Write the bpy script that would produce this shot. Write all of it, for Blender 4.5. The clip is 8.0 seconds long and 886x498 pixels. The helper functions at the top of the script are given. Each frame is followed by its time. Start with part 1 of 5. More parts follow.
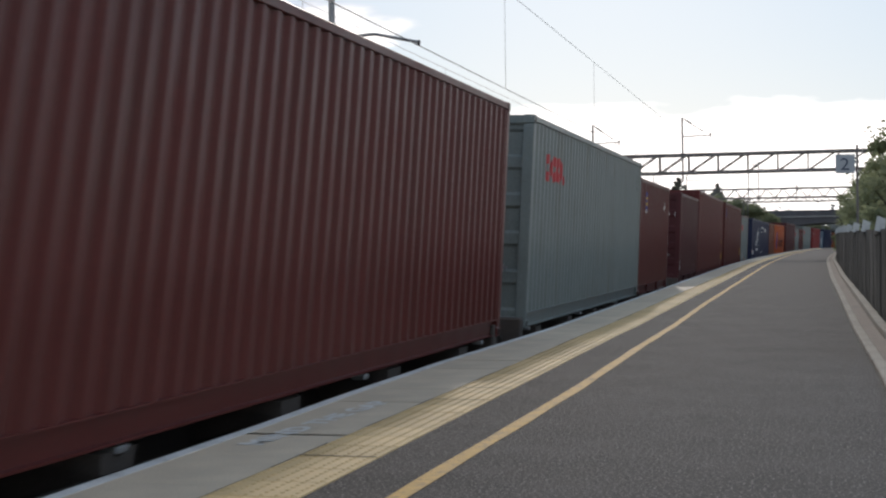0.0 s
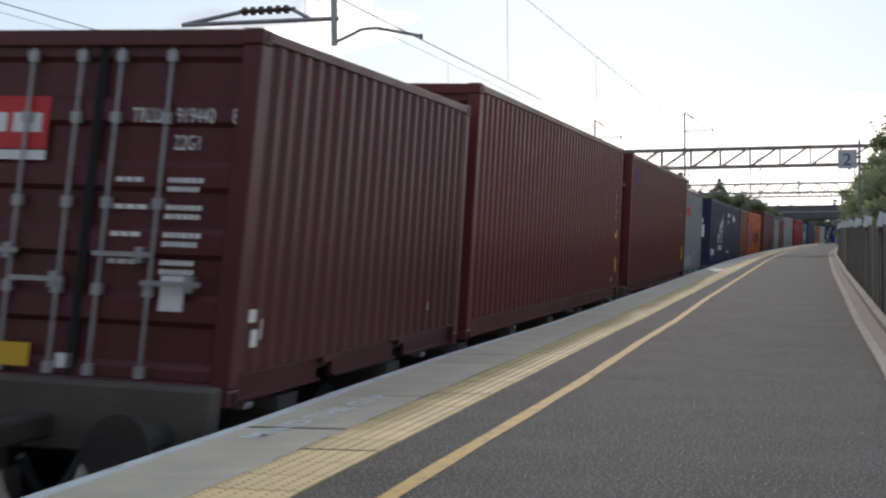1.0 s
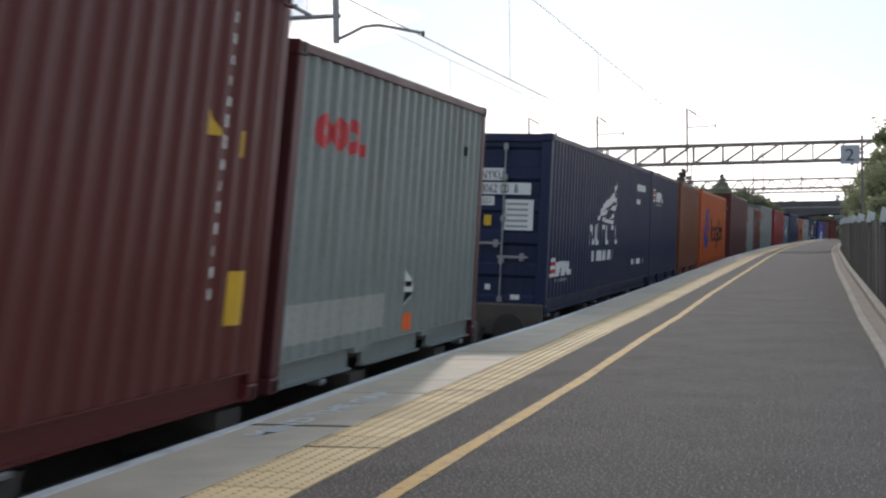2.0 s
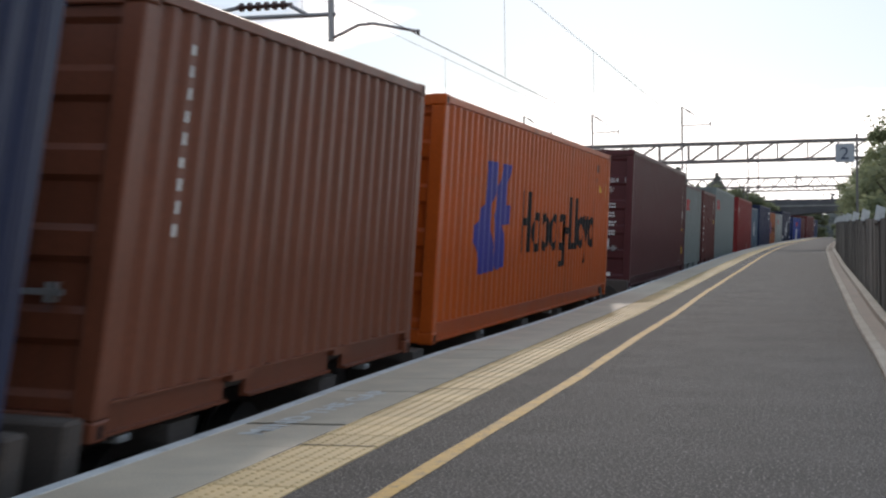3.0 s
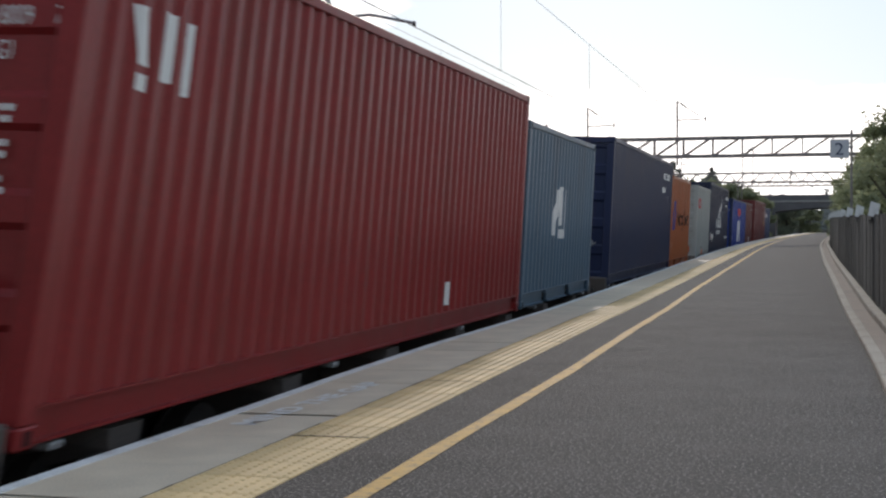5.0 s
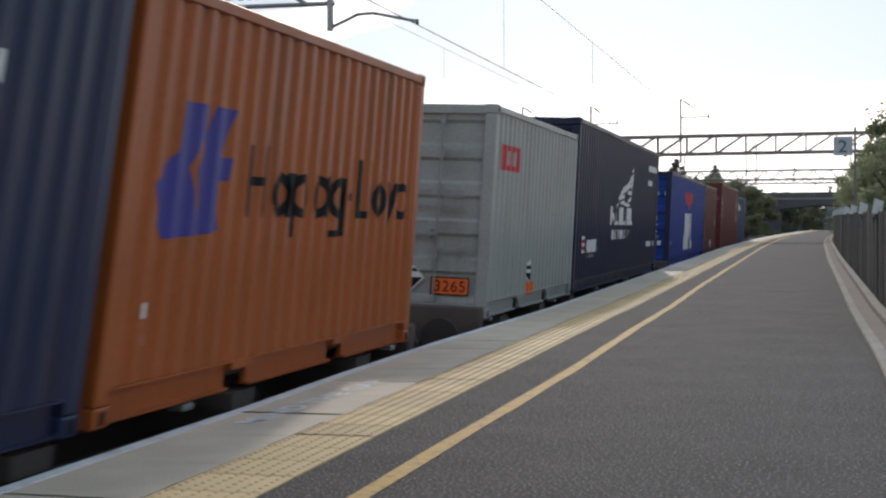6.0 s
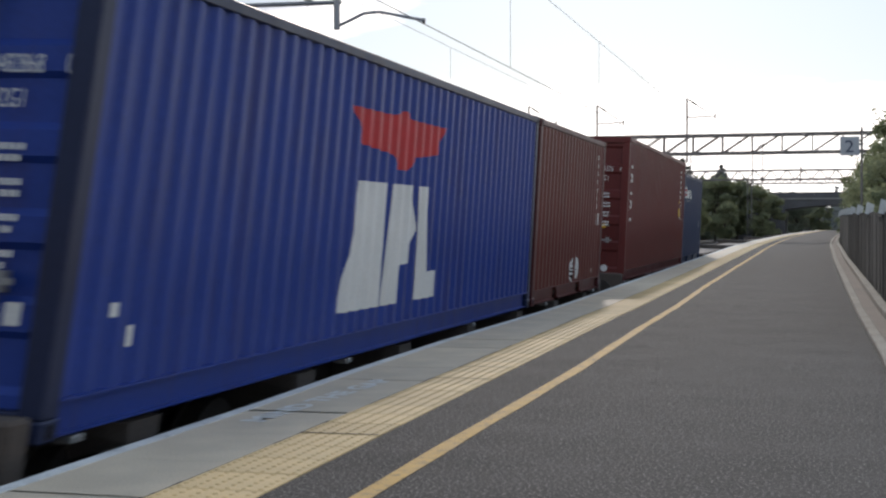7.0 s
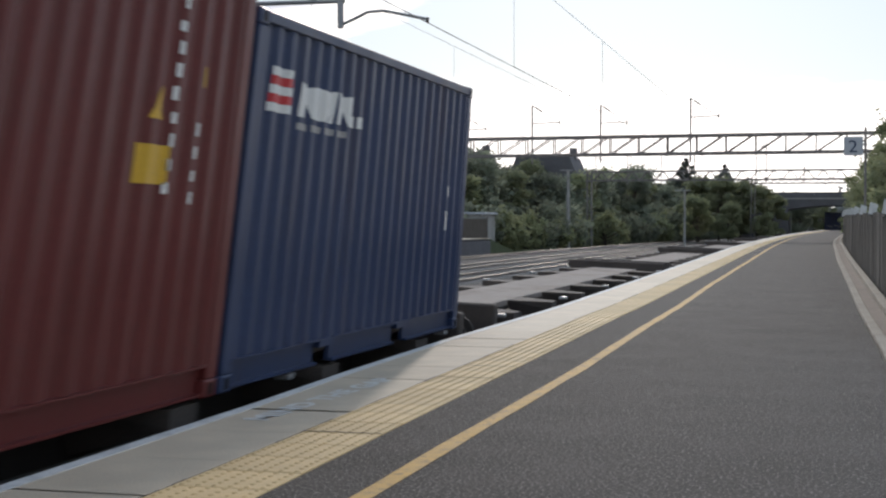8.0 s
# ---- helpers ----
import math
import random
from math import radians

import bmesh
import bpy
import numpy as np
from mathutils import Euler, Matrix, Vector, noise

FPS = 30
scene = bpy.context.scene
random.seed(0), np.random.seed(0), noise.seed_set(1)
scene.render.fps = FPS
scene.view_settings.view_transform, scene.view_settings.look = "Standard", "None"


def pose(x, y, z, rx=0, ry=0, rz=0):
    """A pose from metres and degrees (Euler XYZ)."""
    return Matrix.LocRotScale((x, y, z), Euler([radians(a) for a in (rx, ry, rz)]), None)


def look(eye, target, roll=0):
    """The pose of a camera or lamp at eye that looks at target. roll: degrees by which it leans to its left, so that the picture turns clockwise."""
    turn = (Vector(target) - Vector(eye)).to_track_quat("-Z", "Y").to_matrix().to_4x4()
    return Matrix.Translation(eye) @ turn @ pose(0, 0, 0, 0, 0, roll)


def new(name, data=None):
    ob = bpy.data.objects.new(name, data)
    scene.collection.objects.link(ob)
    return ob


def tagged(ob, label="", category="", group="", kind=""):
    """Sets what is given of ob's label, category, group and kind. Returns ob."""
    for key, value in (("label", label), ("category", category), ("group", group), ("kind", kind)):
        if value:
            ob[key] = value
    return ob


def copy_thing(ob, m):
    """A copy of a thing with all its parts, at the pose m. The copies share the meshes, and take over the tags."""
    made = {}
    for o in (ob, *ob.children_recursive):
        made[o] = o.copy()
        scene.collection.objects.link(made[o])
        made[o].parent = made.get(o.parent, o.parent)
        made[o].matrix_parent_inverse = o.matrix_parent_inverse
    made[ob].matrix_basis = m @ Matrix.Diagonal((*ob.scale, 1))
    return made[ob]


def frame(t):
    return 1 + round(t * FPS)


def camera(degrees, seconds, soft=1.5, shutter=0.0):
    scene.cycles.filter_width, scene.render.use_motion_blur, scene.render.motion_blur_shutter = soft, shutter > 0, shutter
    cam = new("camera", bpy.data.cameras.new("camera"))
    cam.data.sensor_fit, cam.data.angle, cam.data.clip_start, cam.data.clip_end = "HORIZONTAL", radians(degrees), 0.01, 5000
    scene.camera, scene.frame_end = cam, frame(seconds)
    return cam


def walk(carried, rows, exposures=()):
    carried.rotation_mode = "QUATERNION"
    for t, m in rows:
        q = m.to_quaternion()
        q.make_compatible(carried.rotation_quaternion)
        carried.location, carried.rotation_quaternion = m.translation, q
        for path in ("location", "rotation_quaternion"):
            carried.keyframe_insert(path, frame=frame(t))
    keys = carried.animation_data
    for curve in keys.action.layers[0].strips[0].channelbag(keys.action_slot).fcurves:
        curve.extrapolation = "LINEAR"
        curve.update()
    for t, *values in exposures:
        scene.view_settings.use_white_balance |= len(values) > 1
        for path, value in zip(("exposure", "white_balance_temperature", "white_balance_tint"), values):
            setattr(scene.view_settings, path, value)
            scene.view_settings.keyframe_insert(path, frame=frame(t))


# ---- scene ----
# Camera: a hand-held stand at the back of the platform, turning slightly.
F_ROWS = (  # seconds, yaw, pitch, roll
    (0.0, 14.84, -0.06, 0.65), (0.5, 14.92, -0.18, 0.59), (1.0, 14.91, -0.30, 0.48), (1.5, 14.92, -0.38, 0.45),
    (2.0, 15.02, -0.42, 0.70), (3.5, 14.72, -0.53, 0.62), (4.0, 14.63, -0.61, 0.44), (4.5, 14.56, -0.73, 0.17),
    (6.0, 14.73, -0.88, 0.31), (6.5, 14.85, -0.87, 0.32), (7.0, 14.97, -0.92, 0.15), (7.5, 15.00, -0.98, 0.06),
    (8.0, 15.10, -0.96, 0.0))
EYE = 1.10
cam = camera(34.95, 8.0, soft=2.3, shutter=0.63)
scene.cycles.rolling_shutter_type, scene.cycles.rolling_shutter_duration = "TOP", 0.12   # rows are read out from top to bottom
walk(cam, [(t, pose(0, 0, EYE, 90 + p, r, yw)) for t, yw, p, r in F_ROWS],
     exposures=[(0.0, 0.0, 6950, 15.0), (0.6, 0.10, 6950, 15.0), (2.0, 0.22, 6950, 15.0), (3.5, 0.17, 6950, 15.0), (8.0, 0.16, 6950, 15.0)])

# World: bright broken cloud, sun veiled ahead on the far side of the train.
SUN_EL, SUN_AZ = 21.0, 8.8            # degrees up; degrees left of straight ahead
world = bpy.data.worlds.new("sky")
scene.world = world
world.use_nodes = True
wn, wl = world.node_tree.nodes, world.node_tree.links
wn.clear()
out = wn.new("ShaderNodeOutputWorld")
bg = wn.new("ShaderNodeBackground")
sky = wn.new("ShaderNodeTexSky")
sky.sky_type, sky.sun_disc = "NISHITA", False
sky.sun_elevation, sky.sun_rotation = radians(SUN_EL), radians(-SUN_AZ)
sky.air_density, sky.dust_density = 1.3, 0.4
tc = wn.new("ShaderNodeTexCoord")
mp = wn.new("ShaderNodeMapping")
mp.inputs["Location"].default_value = (0.35, 0.1, 0.62)
mp.inputs["Scale"].default_value = (1.5, 1.5, 5.5)
nz = wn.new("ShaderNodeTexNoise")
nz.inputs["Scale"].default_value, nz.inputs["Detail"].default_value = 2.0, 8
nz.inputs["Roughness"].default_value = 0.52
ramp = wn.new("ShaderNodeValToRGB")
ramp.color_ramp.elements[0].position, ramp.color_ramp.elements[1].position = 0.48, 0.55
nz2 = wn.new("ShaderNodeTexNoise")
nz2.inputs["Scale"].default_value, nz2.inputs["Detail"].default_value = 4.0, 5
ramp2 = wn.new("ShaderNodeValToRGB")
ramp2.color_ramp.elements[0].position, ramp2.color_ramp.elements[1].position = 0.42, 0.54
ramp2.color_ramp.elements[0].color, ramp2.color_ramp.elements[1].color = (3.5, 3.8, 4.5, 1), (9.8, 9.8, 9.8, 1)
mix = wn.new("ShaderNodeMix")
mix.data_type = "RGBA"
wl.new(tc.outputs["Generated"], mp.inputs["Vector"])
wl.new(mp.outputs["Vector"], nz.inputs["Vector"])
wl.new(mp.outputs["Vector"], nz2.inputs["Vector"])
# cloud lies thicker and whiter low down; thin high veil over the clear parts
sep = wn.new("ShaderNodeSeparateXYZ")
low = wn.new("ShaderNodeMapRange")
low.inputs["From Min"].default_value, low.inputs["From Max"].default_value = 0.06, 0.135
low.inputs["To Min"].default_value, low.inputs["To Max"].default_value = 0.16, -0.095
wl.new(tc.outputs["Generated"], sep.inputs[0])
wl.new(sep.outputs["Z"], low.inputs["Value"])
for src, dst in ((nz, ramp), (nz2, ramp2)):
    plus = wn.new("ShaderNodeMath")
    wl.new(src.outputs["Fac"], plus.inputs[0])
    wl.new(low.outputs[0], plus.inputs[1])
    wl.new(plus.outputs[0], dst.inputs["Fac"])
veil = wn.new("ShaderNodeMix")
veil.data_type = "RGBA"
veil.inputs["Factor"].default_value = 0.82
veil.inputs["B"].default_value = (2.8, 4.0, 5.5, 1)
wl.new(ramp.outputs["Color"], mix.inputs["Factor"])
wl.new(sky.outputs["Color"], veil.inputs["A"])
wl.new(veil.outputs["Result"], mix.inputs["A"])
wl.new(ramp2.outputs["Color"], mix.inputs["B"])
# the cloud glows toward the veiled sun and dulls away from it
toward = wn.new("ShaderNodeVectorMath")
toward.operation = "DOT_PRODUCT"
toward.inputs[1].default_value = (-math.sin(radians(SUN_AZ)), math.cos(radians(SUN_AZ)), 0.0)
glow = wn.new("ShaderNodeMapRange")
glow.interpolation_type = "SMOOTHSTEP"
glow.inputs["From Min"].default_value, glow.inputs["From Max"].default_value = -0.7, 1.0
glow.inputs["To Min"].default_value, glow.inputs["To Max"].default_value = 0.84, 1.02
bright = wn.new("ShaderNodeVectorMath")
bright.operation = "SCALE"
wl.new(tc.outputs["Generated"], toward.inputs[0])
wl.new(toward.outputs["Value"], glow.inputs["Value"])
wl.new(mix.outputs["Result"], bright.inputs[0])
wl.new(glow.outputs[0], bright.inputs["Scale"])
wl.new(bright.outputs[0], bg.inputs["Color"])
bg.inputs["Strength"].default_value = 0.15
wl.new(bg.outputs["Background"], out.inputs["Surface"])

sun_data = bpy.data.lights.new("sun", "SUN")
sun_data.energy, sun_data.angle, sun_data.color = 0.95, radians(1.6), (1.0, 0.95, 0.88)
sun = new("sun", sun_data)
sd = Vector((-math.sin(radians(SUN_AZ)) * math.cos(radians(SUN_EL)), math.cos(radians(SUN_AZ)) * math.cos(radians(SUN_EL)), math.sin(radians(SUN_EL))))
sun.matrix_world = look(sd * 200, (0, 0, 0))


# ---------------------------------------------------------------- materials
def material(name, colour, rough=0.6, metal=0.0, vary=0.25, scale=3.0, fine=60.0, bump=0.15, dist=0.004, stain=None, stain_scale=0.8,
             stain_amount=0.5, random_tint=0.0, streak=False, spec=0.5, stretch=(1, 1, 1), speck=None, glow_through=0.0, rough_vary=0.12):
    m = bpy.data.materials.new(name)
    m.use_nodes = True
    n, l = m.node_tree.nodes, m.node_tree.links
    b = n["Principled BSDF"]
    b.inputs["Metallic"].default_value = metal
    b.inputs["Specular IOR Level"].default_value = spec
    co = n.new("ShaderNodeTexCoord")
    mg = n.new("ShaderNodeMapping")
    mg.inputs["Scale"].default_value = stretch
    l.new(co.outputs["Object"], mg.inputs["Vector"])
    big = n.new("ShaderNodeTexNoise")
    big.inputs["Scale"].default_value, big.inputs["Detail"].default_value = scale, 5
    small = n.new("ShaderNodeTexNoise")
    small.inputs["Scale"].default_value, small.inputs["Detail"].default_value = fine, 3
    for q in (big, small):
        l.new(mg.outputs["Vector"], q.inputs["Vector"])
    add = n.new("ShaderNodeMath")
    add.operation = "ADD"
    l.new(big.outputs["Fac"], add.inputs[0])
    l.new(small.outputs["Fac"], add.inputs[1])
    val = n.new("ShaderNodeMapRange")
    val.inputs["From Min"].default_value, val.inputs["From Max"].default_value = 0.6, 1.4
    val.inputs["To Min"].default_value, val.inputs["To Max"].default_value = 1 - vary, 1 + vary
    l.new(add.outputs[0], val.inputs["Value"])
    hsv = n.new("ShaderNodeHueSaturation")
    hsv.inputs["Color"].default_value = (*colour, 1)
    last = val.outputs[0]
    if random_tint:
        oi = n.new("ShaderNodeObjectInfo")
        rr = n.new("ShaderNodeMapRange")
        rr.inputs["To Min"].default_value, rr.inputs["To Max"].default_value = 1 - random_tint, 1 + random_tint
        l.new(oi.outputs["Random"], rr.inputs["Value"])
        mu = n.new("ShaderNodeMath")
        mu.operation = "MULTIPLY"
        l.new(rr.outputs[0], mu.inputs[0])
        l.new(last, mu.inputs[1])
        last = mu.outputs[0]
    l.new(last, hsv.inputs["Value"])
    col = hsv.outputs["Color"]
    if stain:
        sn = n.new("ShaderNodeTexNoise")
        sn.inputs["Scale"].default_value, sn.inputs["Detail"].default_value = stain_scale, 8
        sn.inputs["Roughness"].default_value = 0.65
        sm = n.new("ShaderNodeMapping")
        sm.inputs["Scale"].default_value = (3.0, 3.0, 0.25) if streak else (1, 1, 1)
        sm.inputs["Location"].default_value = (3.1, 1.7, 0.4)
        l.new(co.outputs["Object"], sm.inputs["Vector"])
        l.new(sm.outputs["Vector"], sn.inputs["Vector"])
        sr = n.new("ShaderNodeMapRange")
        sr.inputs["From Min"].default_value, sr.inputs["From Max"].default_value = 0.52, 0.72
        sr.inputs["To Max"].default_value = stain_amount
        l.new(sn.outputs["Fac"], sr.inputs["Value"])
        mx = n.new("ShaderNodeMix")
        mx.data_type = "RGBA"
        mx.inputs["B"].default_value = (*stain, 1)
        l.new(sr.outputs[0], mx.inputs["Factor"])
        l.new(col, mx.inputs["A"])
        col = mx.outputs["Result"]
    if speck:                          # pale chips in a dark binder
        vo = n.new("ShaderNodeTexNoise")
        vo.inputs["Scale"].default_value, vo.inputs["Detail"].default_value = 62, 3
        l.new(co.outputs["Object"], vo.inputs["Vector"])
        vr = n.new("ShaderNodeMapRange")
        vr.inputs["From Min"].default_value, vr.inputs["From Max"].default_value = 0.56, 0.66
        vr.inputs["To Max"].default_value = 0.85
        l.new(vo.outputs["Fac"], vr.inputs["Value"])
        vm = n.new("ShaderNodeMix")
        vm.data_type = "RGBA"
        vm.inputs["B"].default_value = (*speck, 1)
        l.new(vr.outputs[0], vm.inputs["Factor"])
        l.new(col, vm.inputs["A"])
        col = vm.outputs["Result"]
    l.new(col, b.inputs["Base Color"])
    if glow_through:                   # thin leaves let light through
        tr = n.new("ShaderNodeBsdfTranslucent")
        l.new(col, tr.inputs["Color"])
        ms = n.new("ShaderNodeMixShader")
        ms.inputs["Fac"].default_value = glow_through
        l.new(b.outputs[0], ms.inputs[1])
        l.new(tr.outputs[0], ms.inputs[2])
        l.new(ms.outputs[0], n["Material Output"].inputs["Surface"])
    ro = n.new("ShaderNodeMapRange")
    ro.inputs["To Min"].default_value, ro.inputs["To Max"].default_value = max(0.05, rough - rough_vary), min(1, rough + rough_vary)
    l.new(big.outputs["Fac"], ro.inputs["Value"])
    l.new(ro.outputs[0], b.inputs["Roughness"])
    if bump:
        bp = n.new("ShaderNodeBump")
        bp.inputs["Strength"].default_value, bp.inputs["Distance"].default_value = bump, dist
        l.new(small.outputs["Fac"], bp.inputs["Height"])
        l.new(bp.outputs["Normal"], b.inputs["Normal"])
    return m


RUST = (0.07, 0.035, 0.02)
DARKRED = (0.055, 0.022, 0.018)


def paint(name, colour, stain=RUST, amount=0.35, rough=0.45, vary=0.16):
    return material(name, colour, rough, 0, vary, 1.6, 25, 0.06, 0.002, stain, 1.3, amount, streak=True, spec=0.28)


M_BROWN = paint("oxide_red_paint", (0.108, 0.021, 0.018), DARKRED)
M_BROWN2 = paint("dark_brown_paint", (0.085, 0.022, 0.024), DARKRED)
M_MAROON = paint("maroon_paint", (0.125, 0.024, 0.022), DARKRED)
M_GREY = paint("pale_grey_green_paint", (0.20, 0.228, 0.218), (0.13, 0.10, 0.07), 0.5)
M_PALE = paint("off_white_paint", (0.32, 0.33, 0.305), (0.16, 0.12, 0.08), 0.3)
M_SLATE = paint("dark_slate_blue_paint", (0.0115, 0.016, 0.042))
M_NAVY = paint("navy_paint", (0.016, 0.024, 0.062))
M_BLUE = paint("steel_blue_paint", (0.026, 0.044, 0.100))
M_ROYAL = paint("royal_blue_paint", (0.014, 0.045, 0.24))
M_ORANGE = paint("orange_paint", (0.45, 0.078, 0.007), (0.14, 0.05, 0.02), 0.4)
M_FADED = paint("faded_orange_paint", (0.34, 0.085, 0.020), (0.15, 0.06, 0.03), 0.6)
M_RUSTY = paint("faded_rust_paint", (0.17, 0.052, 0.026))
M_REDBROWN = paint("red_brown_paint", (0.135, 0.036, 0.030), DARKRED)
M_RED = paint("bright_red_paint", (0.22, 0.018, 0.018))
M_TEAL = paint("blue_grey_paint", (0.075, 0.125, 0.17))
M_WHITE = material("white_marking", (0.68, 0.68, 0.66), 0.5, vary=0.12, scale=2, bump=0)
M_BLACK = material("black_marking_and_shade", (0.010, 0.010, 0.011), 0.6, vary=0.1, bump=0, spec=0.15)
M_LOGO_RED = material("red_marking", (0.50, 0.018, 0.025), 0.5, vary=0.15, bump=0)
M_LOGO_BLUE = material("blue_marking", (0.025, 0.025, 0.22), 0.5, vary=0.15, bump=0)
M_YELLOW = material("yellow_plate", (0.62, 0.36, 0.02), 0.5, vary=0.12, bump=0)
M_HAZARD = material("orange_plate", (0.80, 0.13, 0.02), 0.5, vary=0.08, bump=0)
M_STEEL = material("galvanised_steel", (0.30, 0.30, 0.30), 0.5, 0.55, 0.25, 5, 80, 0.1)
M_GANTRY = material("weathered_gantry_steel", (0.20, 0.18, 0.168), 0.75, 0.1, 0.3, 3, 50, 0.2, stain=(0.10, 0.065, 0.045))
M_DARKSTEEL = material("dirty_dark_steel", (0.042, 0.034, 0.029), 0.75, 0.2, 0.35, 4, 60, 0.25, stain=(0.05, 0.03, 0.02), stain_amount=0.6)
M_BEAM = material("dirty_brown_beam", (0.076, 0.060, 0.050), 0.85, 0.0, 0.35, 3, 50, 0.25, stain=(0.05, 0.035, 0.028), stain_amount=0.6)
M_DECK = material("worn_deck_steel", (0.285, 0.235, 0.20), 0.9, 0.0, 0.3, 3, 50, 0.2, stain=(0.10, 0.06, 0.04), stain_amount=0.7)
M_JOINT = material("joint_dirt", (0.035, 0.030, 0.025), 0.95, 0, 0.3, 5, 60, 0.3)
# rubber of seals and hoses; also blackens the shade wedges on the fence
M_RUBBER_AND_SHADE = material("black_rubber_and_shade", (0.012, 0.012, 0.012), 0.8, bump=0)
M_ASPHALT = material("platform_asphalt", (0.043, 0.036, 0.031), 0.84, 0, 0.8, 1.3, 62, 1.0, 0.012, stain=(0.072, 0.063, 0.055), stain_scale=0.6, stain_amount=0.5, speck=(0.30, 0.275, 0.25), spec=0.35, rough_vary=0.03)
M_COPING = material("concrete_coping", (0.555, 0.455, 0.335), 0.72, 0, 0.22, 2.2, 90, 0.35, 0.003, stain=(0.60, 0.545, 0.45), stain_scale=1.1, stain_amount=0.6, random_tint=0.06)
M_WORN = material("worn_pale_paint", (0.68, 0.66, 0.61), 0.7, 0, 0.2, 6, 70, 0, stain=(0.52, 0.45, 0.35), stain_scale=7, stain_amount=0.8)
M_EDGE = material("white_edge_paint", (0.62, 0.62, 0.60), 0.7, 0, 0.18, 3, 60, 0.2, stain=(0.30, 0.29, 0.27), stain_scale=4, stain_amount=0.6)
M_TACTILE = material("buff_tactile_concrete", (0.62, 0.43, 0.205), 0.72, 0, 0.2, 3, 90, 0.3, 0.003, stain=(0.31, 0.26, 0.18), stain_scale=1.5, stain_amount=0.6, random_tint=0.09)
M_YLINE = material("yellow_line_paint", (0.56, 0.315, 0.07), 0.75, 0, 0.25, 5, 120, 0.4, 0.004, stain=(0.10, 0.09, 0.07), stain_scale=14, stain_amount=0.8)
M_KERB = material("kerb_concrete", (0.34, 0.285, 0.22), 0.85, 0, 0.25, 2, 60, 0.3, stain=(0.20, 0.16, 0.12), stain_amount=0.6, random_tint=0.08)
M_GUTTER = material("red_brown_gutter_brick", (0.24, 0.18, 0.135), 0.85, 0, 0.3, 3, 50, 0.3, stain=(0.12, 0.10, 0.08))
M_FENCE = material("weathered_timber", (0.085, 0.074, 0.063), 0.85, 0, 0.35, 4, 40, 0.4, 0.004, stain=(0.11, 0.095, 0.08), stain_amount=0.6, random_tint=0.15, stretch=(3, 3, 0.4))
M_CONCRETE = material("old_concrete", (0.30, 0.29, 0.27), 0.85, 0, 0.25, 1.5, 40, 0.3, stain=(0.16, 0.15, 0.13), stain_amount=0.6)
M_BALLAST = material("ballast", (0.082, 0.071, 0.062), 0.95, 0, 0.6, 1.0, 22, 1.0, 0.04, stain=(0.07, 0.055, 0.045))
M_RAIL = material("worn_rail_steel", (0.20, 0.17, 0.15), 0.4, 0.7, 0.25, 4, 60, 0.1)
M_SLEEPER = material("concrete_sleeper", (0.22, 0.20, 0.18), 0.9, 0, 0.25, 3, 40, 0.3)
M_GRASS = material("rough_grass", (0.060, 0.078, 0.026), 0.95, 0, 0.5, 0.6, 14, 0.8, 0.05, stain=(0.12, 0.10, 0.045))
M_BARK = material("bark", (0.07, 0.055, 0.042), 0.9, 0, 0.4, 6, 40, 0.6, 0.01)
M_LEAF = material("green_leaves", (0.23, 0.25, 0.18), 0.7, 0, 0.45, 0.8, 9, 0, random_tint=0.25, stain=(0.25, 0.27, 0.16), stain_scale=0.5, glow_through=0.65)
M_LEAF2 = material("yellow_green_leaves", (0.29, 0.305, 0.17), 0.7, 0, 0.5, 0.8, 9, 0, random_tint=0.2, stain=(0.27, 0.275, 0.13), stain_scale=0.6, glow_through=0.6)
M_PINE = material("dark_conifer_needles", (0.17, 0.19, 0.155), 0.8, 0, 0.5, 0.8, 9, 0, random_tint=0.2, glow_through=0.35)
M_WOODS = material("far_woods_foliage", (0.24, 0.255, 0.24), 0.9, 0, 0.5, 0.15, 1.5, 0, glow_through=0.5)
M_BRIDGE = material("sooty_brickwork", (0.115, 0.11, 0.115), 0.9, 0, 0.3, 0.5, 8, 0.3, 0.02, stain=(0.12, 0.11, 0.10))
M_SIGN = material("sign_grey_white", (0.42, 0.44, 0.47), 0.45, vary=0.06, bump=0)
M_SIGN_BLUE = material("sign_dark_blue", (0.03, 0.045, 0.09), 0.5, vary=0.05, bump=0)
M_WIRE = material("copper_wire", (0.05, 0.05, 0.048), 0.6, 0.4, bump=0)
M_INSUL = material("brown_ceramic", (0.07, 0.035, 0.025), 0.3, bump=0)


# ---------------------------------------------------------------- mesh helpers
def part(name, bm, mat, parent=None, label="", kind=""):
    me = bpy.data.meshes.new(name)
    bm.to_mesh(me)
    bm.free()
    me.materials.append(mat)
    ob = new(name, me)
    if parent is not None:
        ob.parent = parent
    return tagged(ob, label=label, kind=kind)


def share(name, me, parent, m=None):
    ob = new(name, me)
    ob.parent = parent
    if m is not None:
        ob.matrix_basis = m
    return ob


def thing(name, label, category, m=None, group="", kind=""):
    ob = new(name)
    ob.empty_display_size = 0.3
    if m is not None:
        ob.matrix_basis = m
    return tagged(ob, label, category, group, kind)


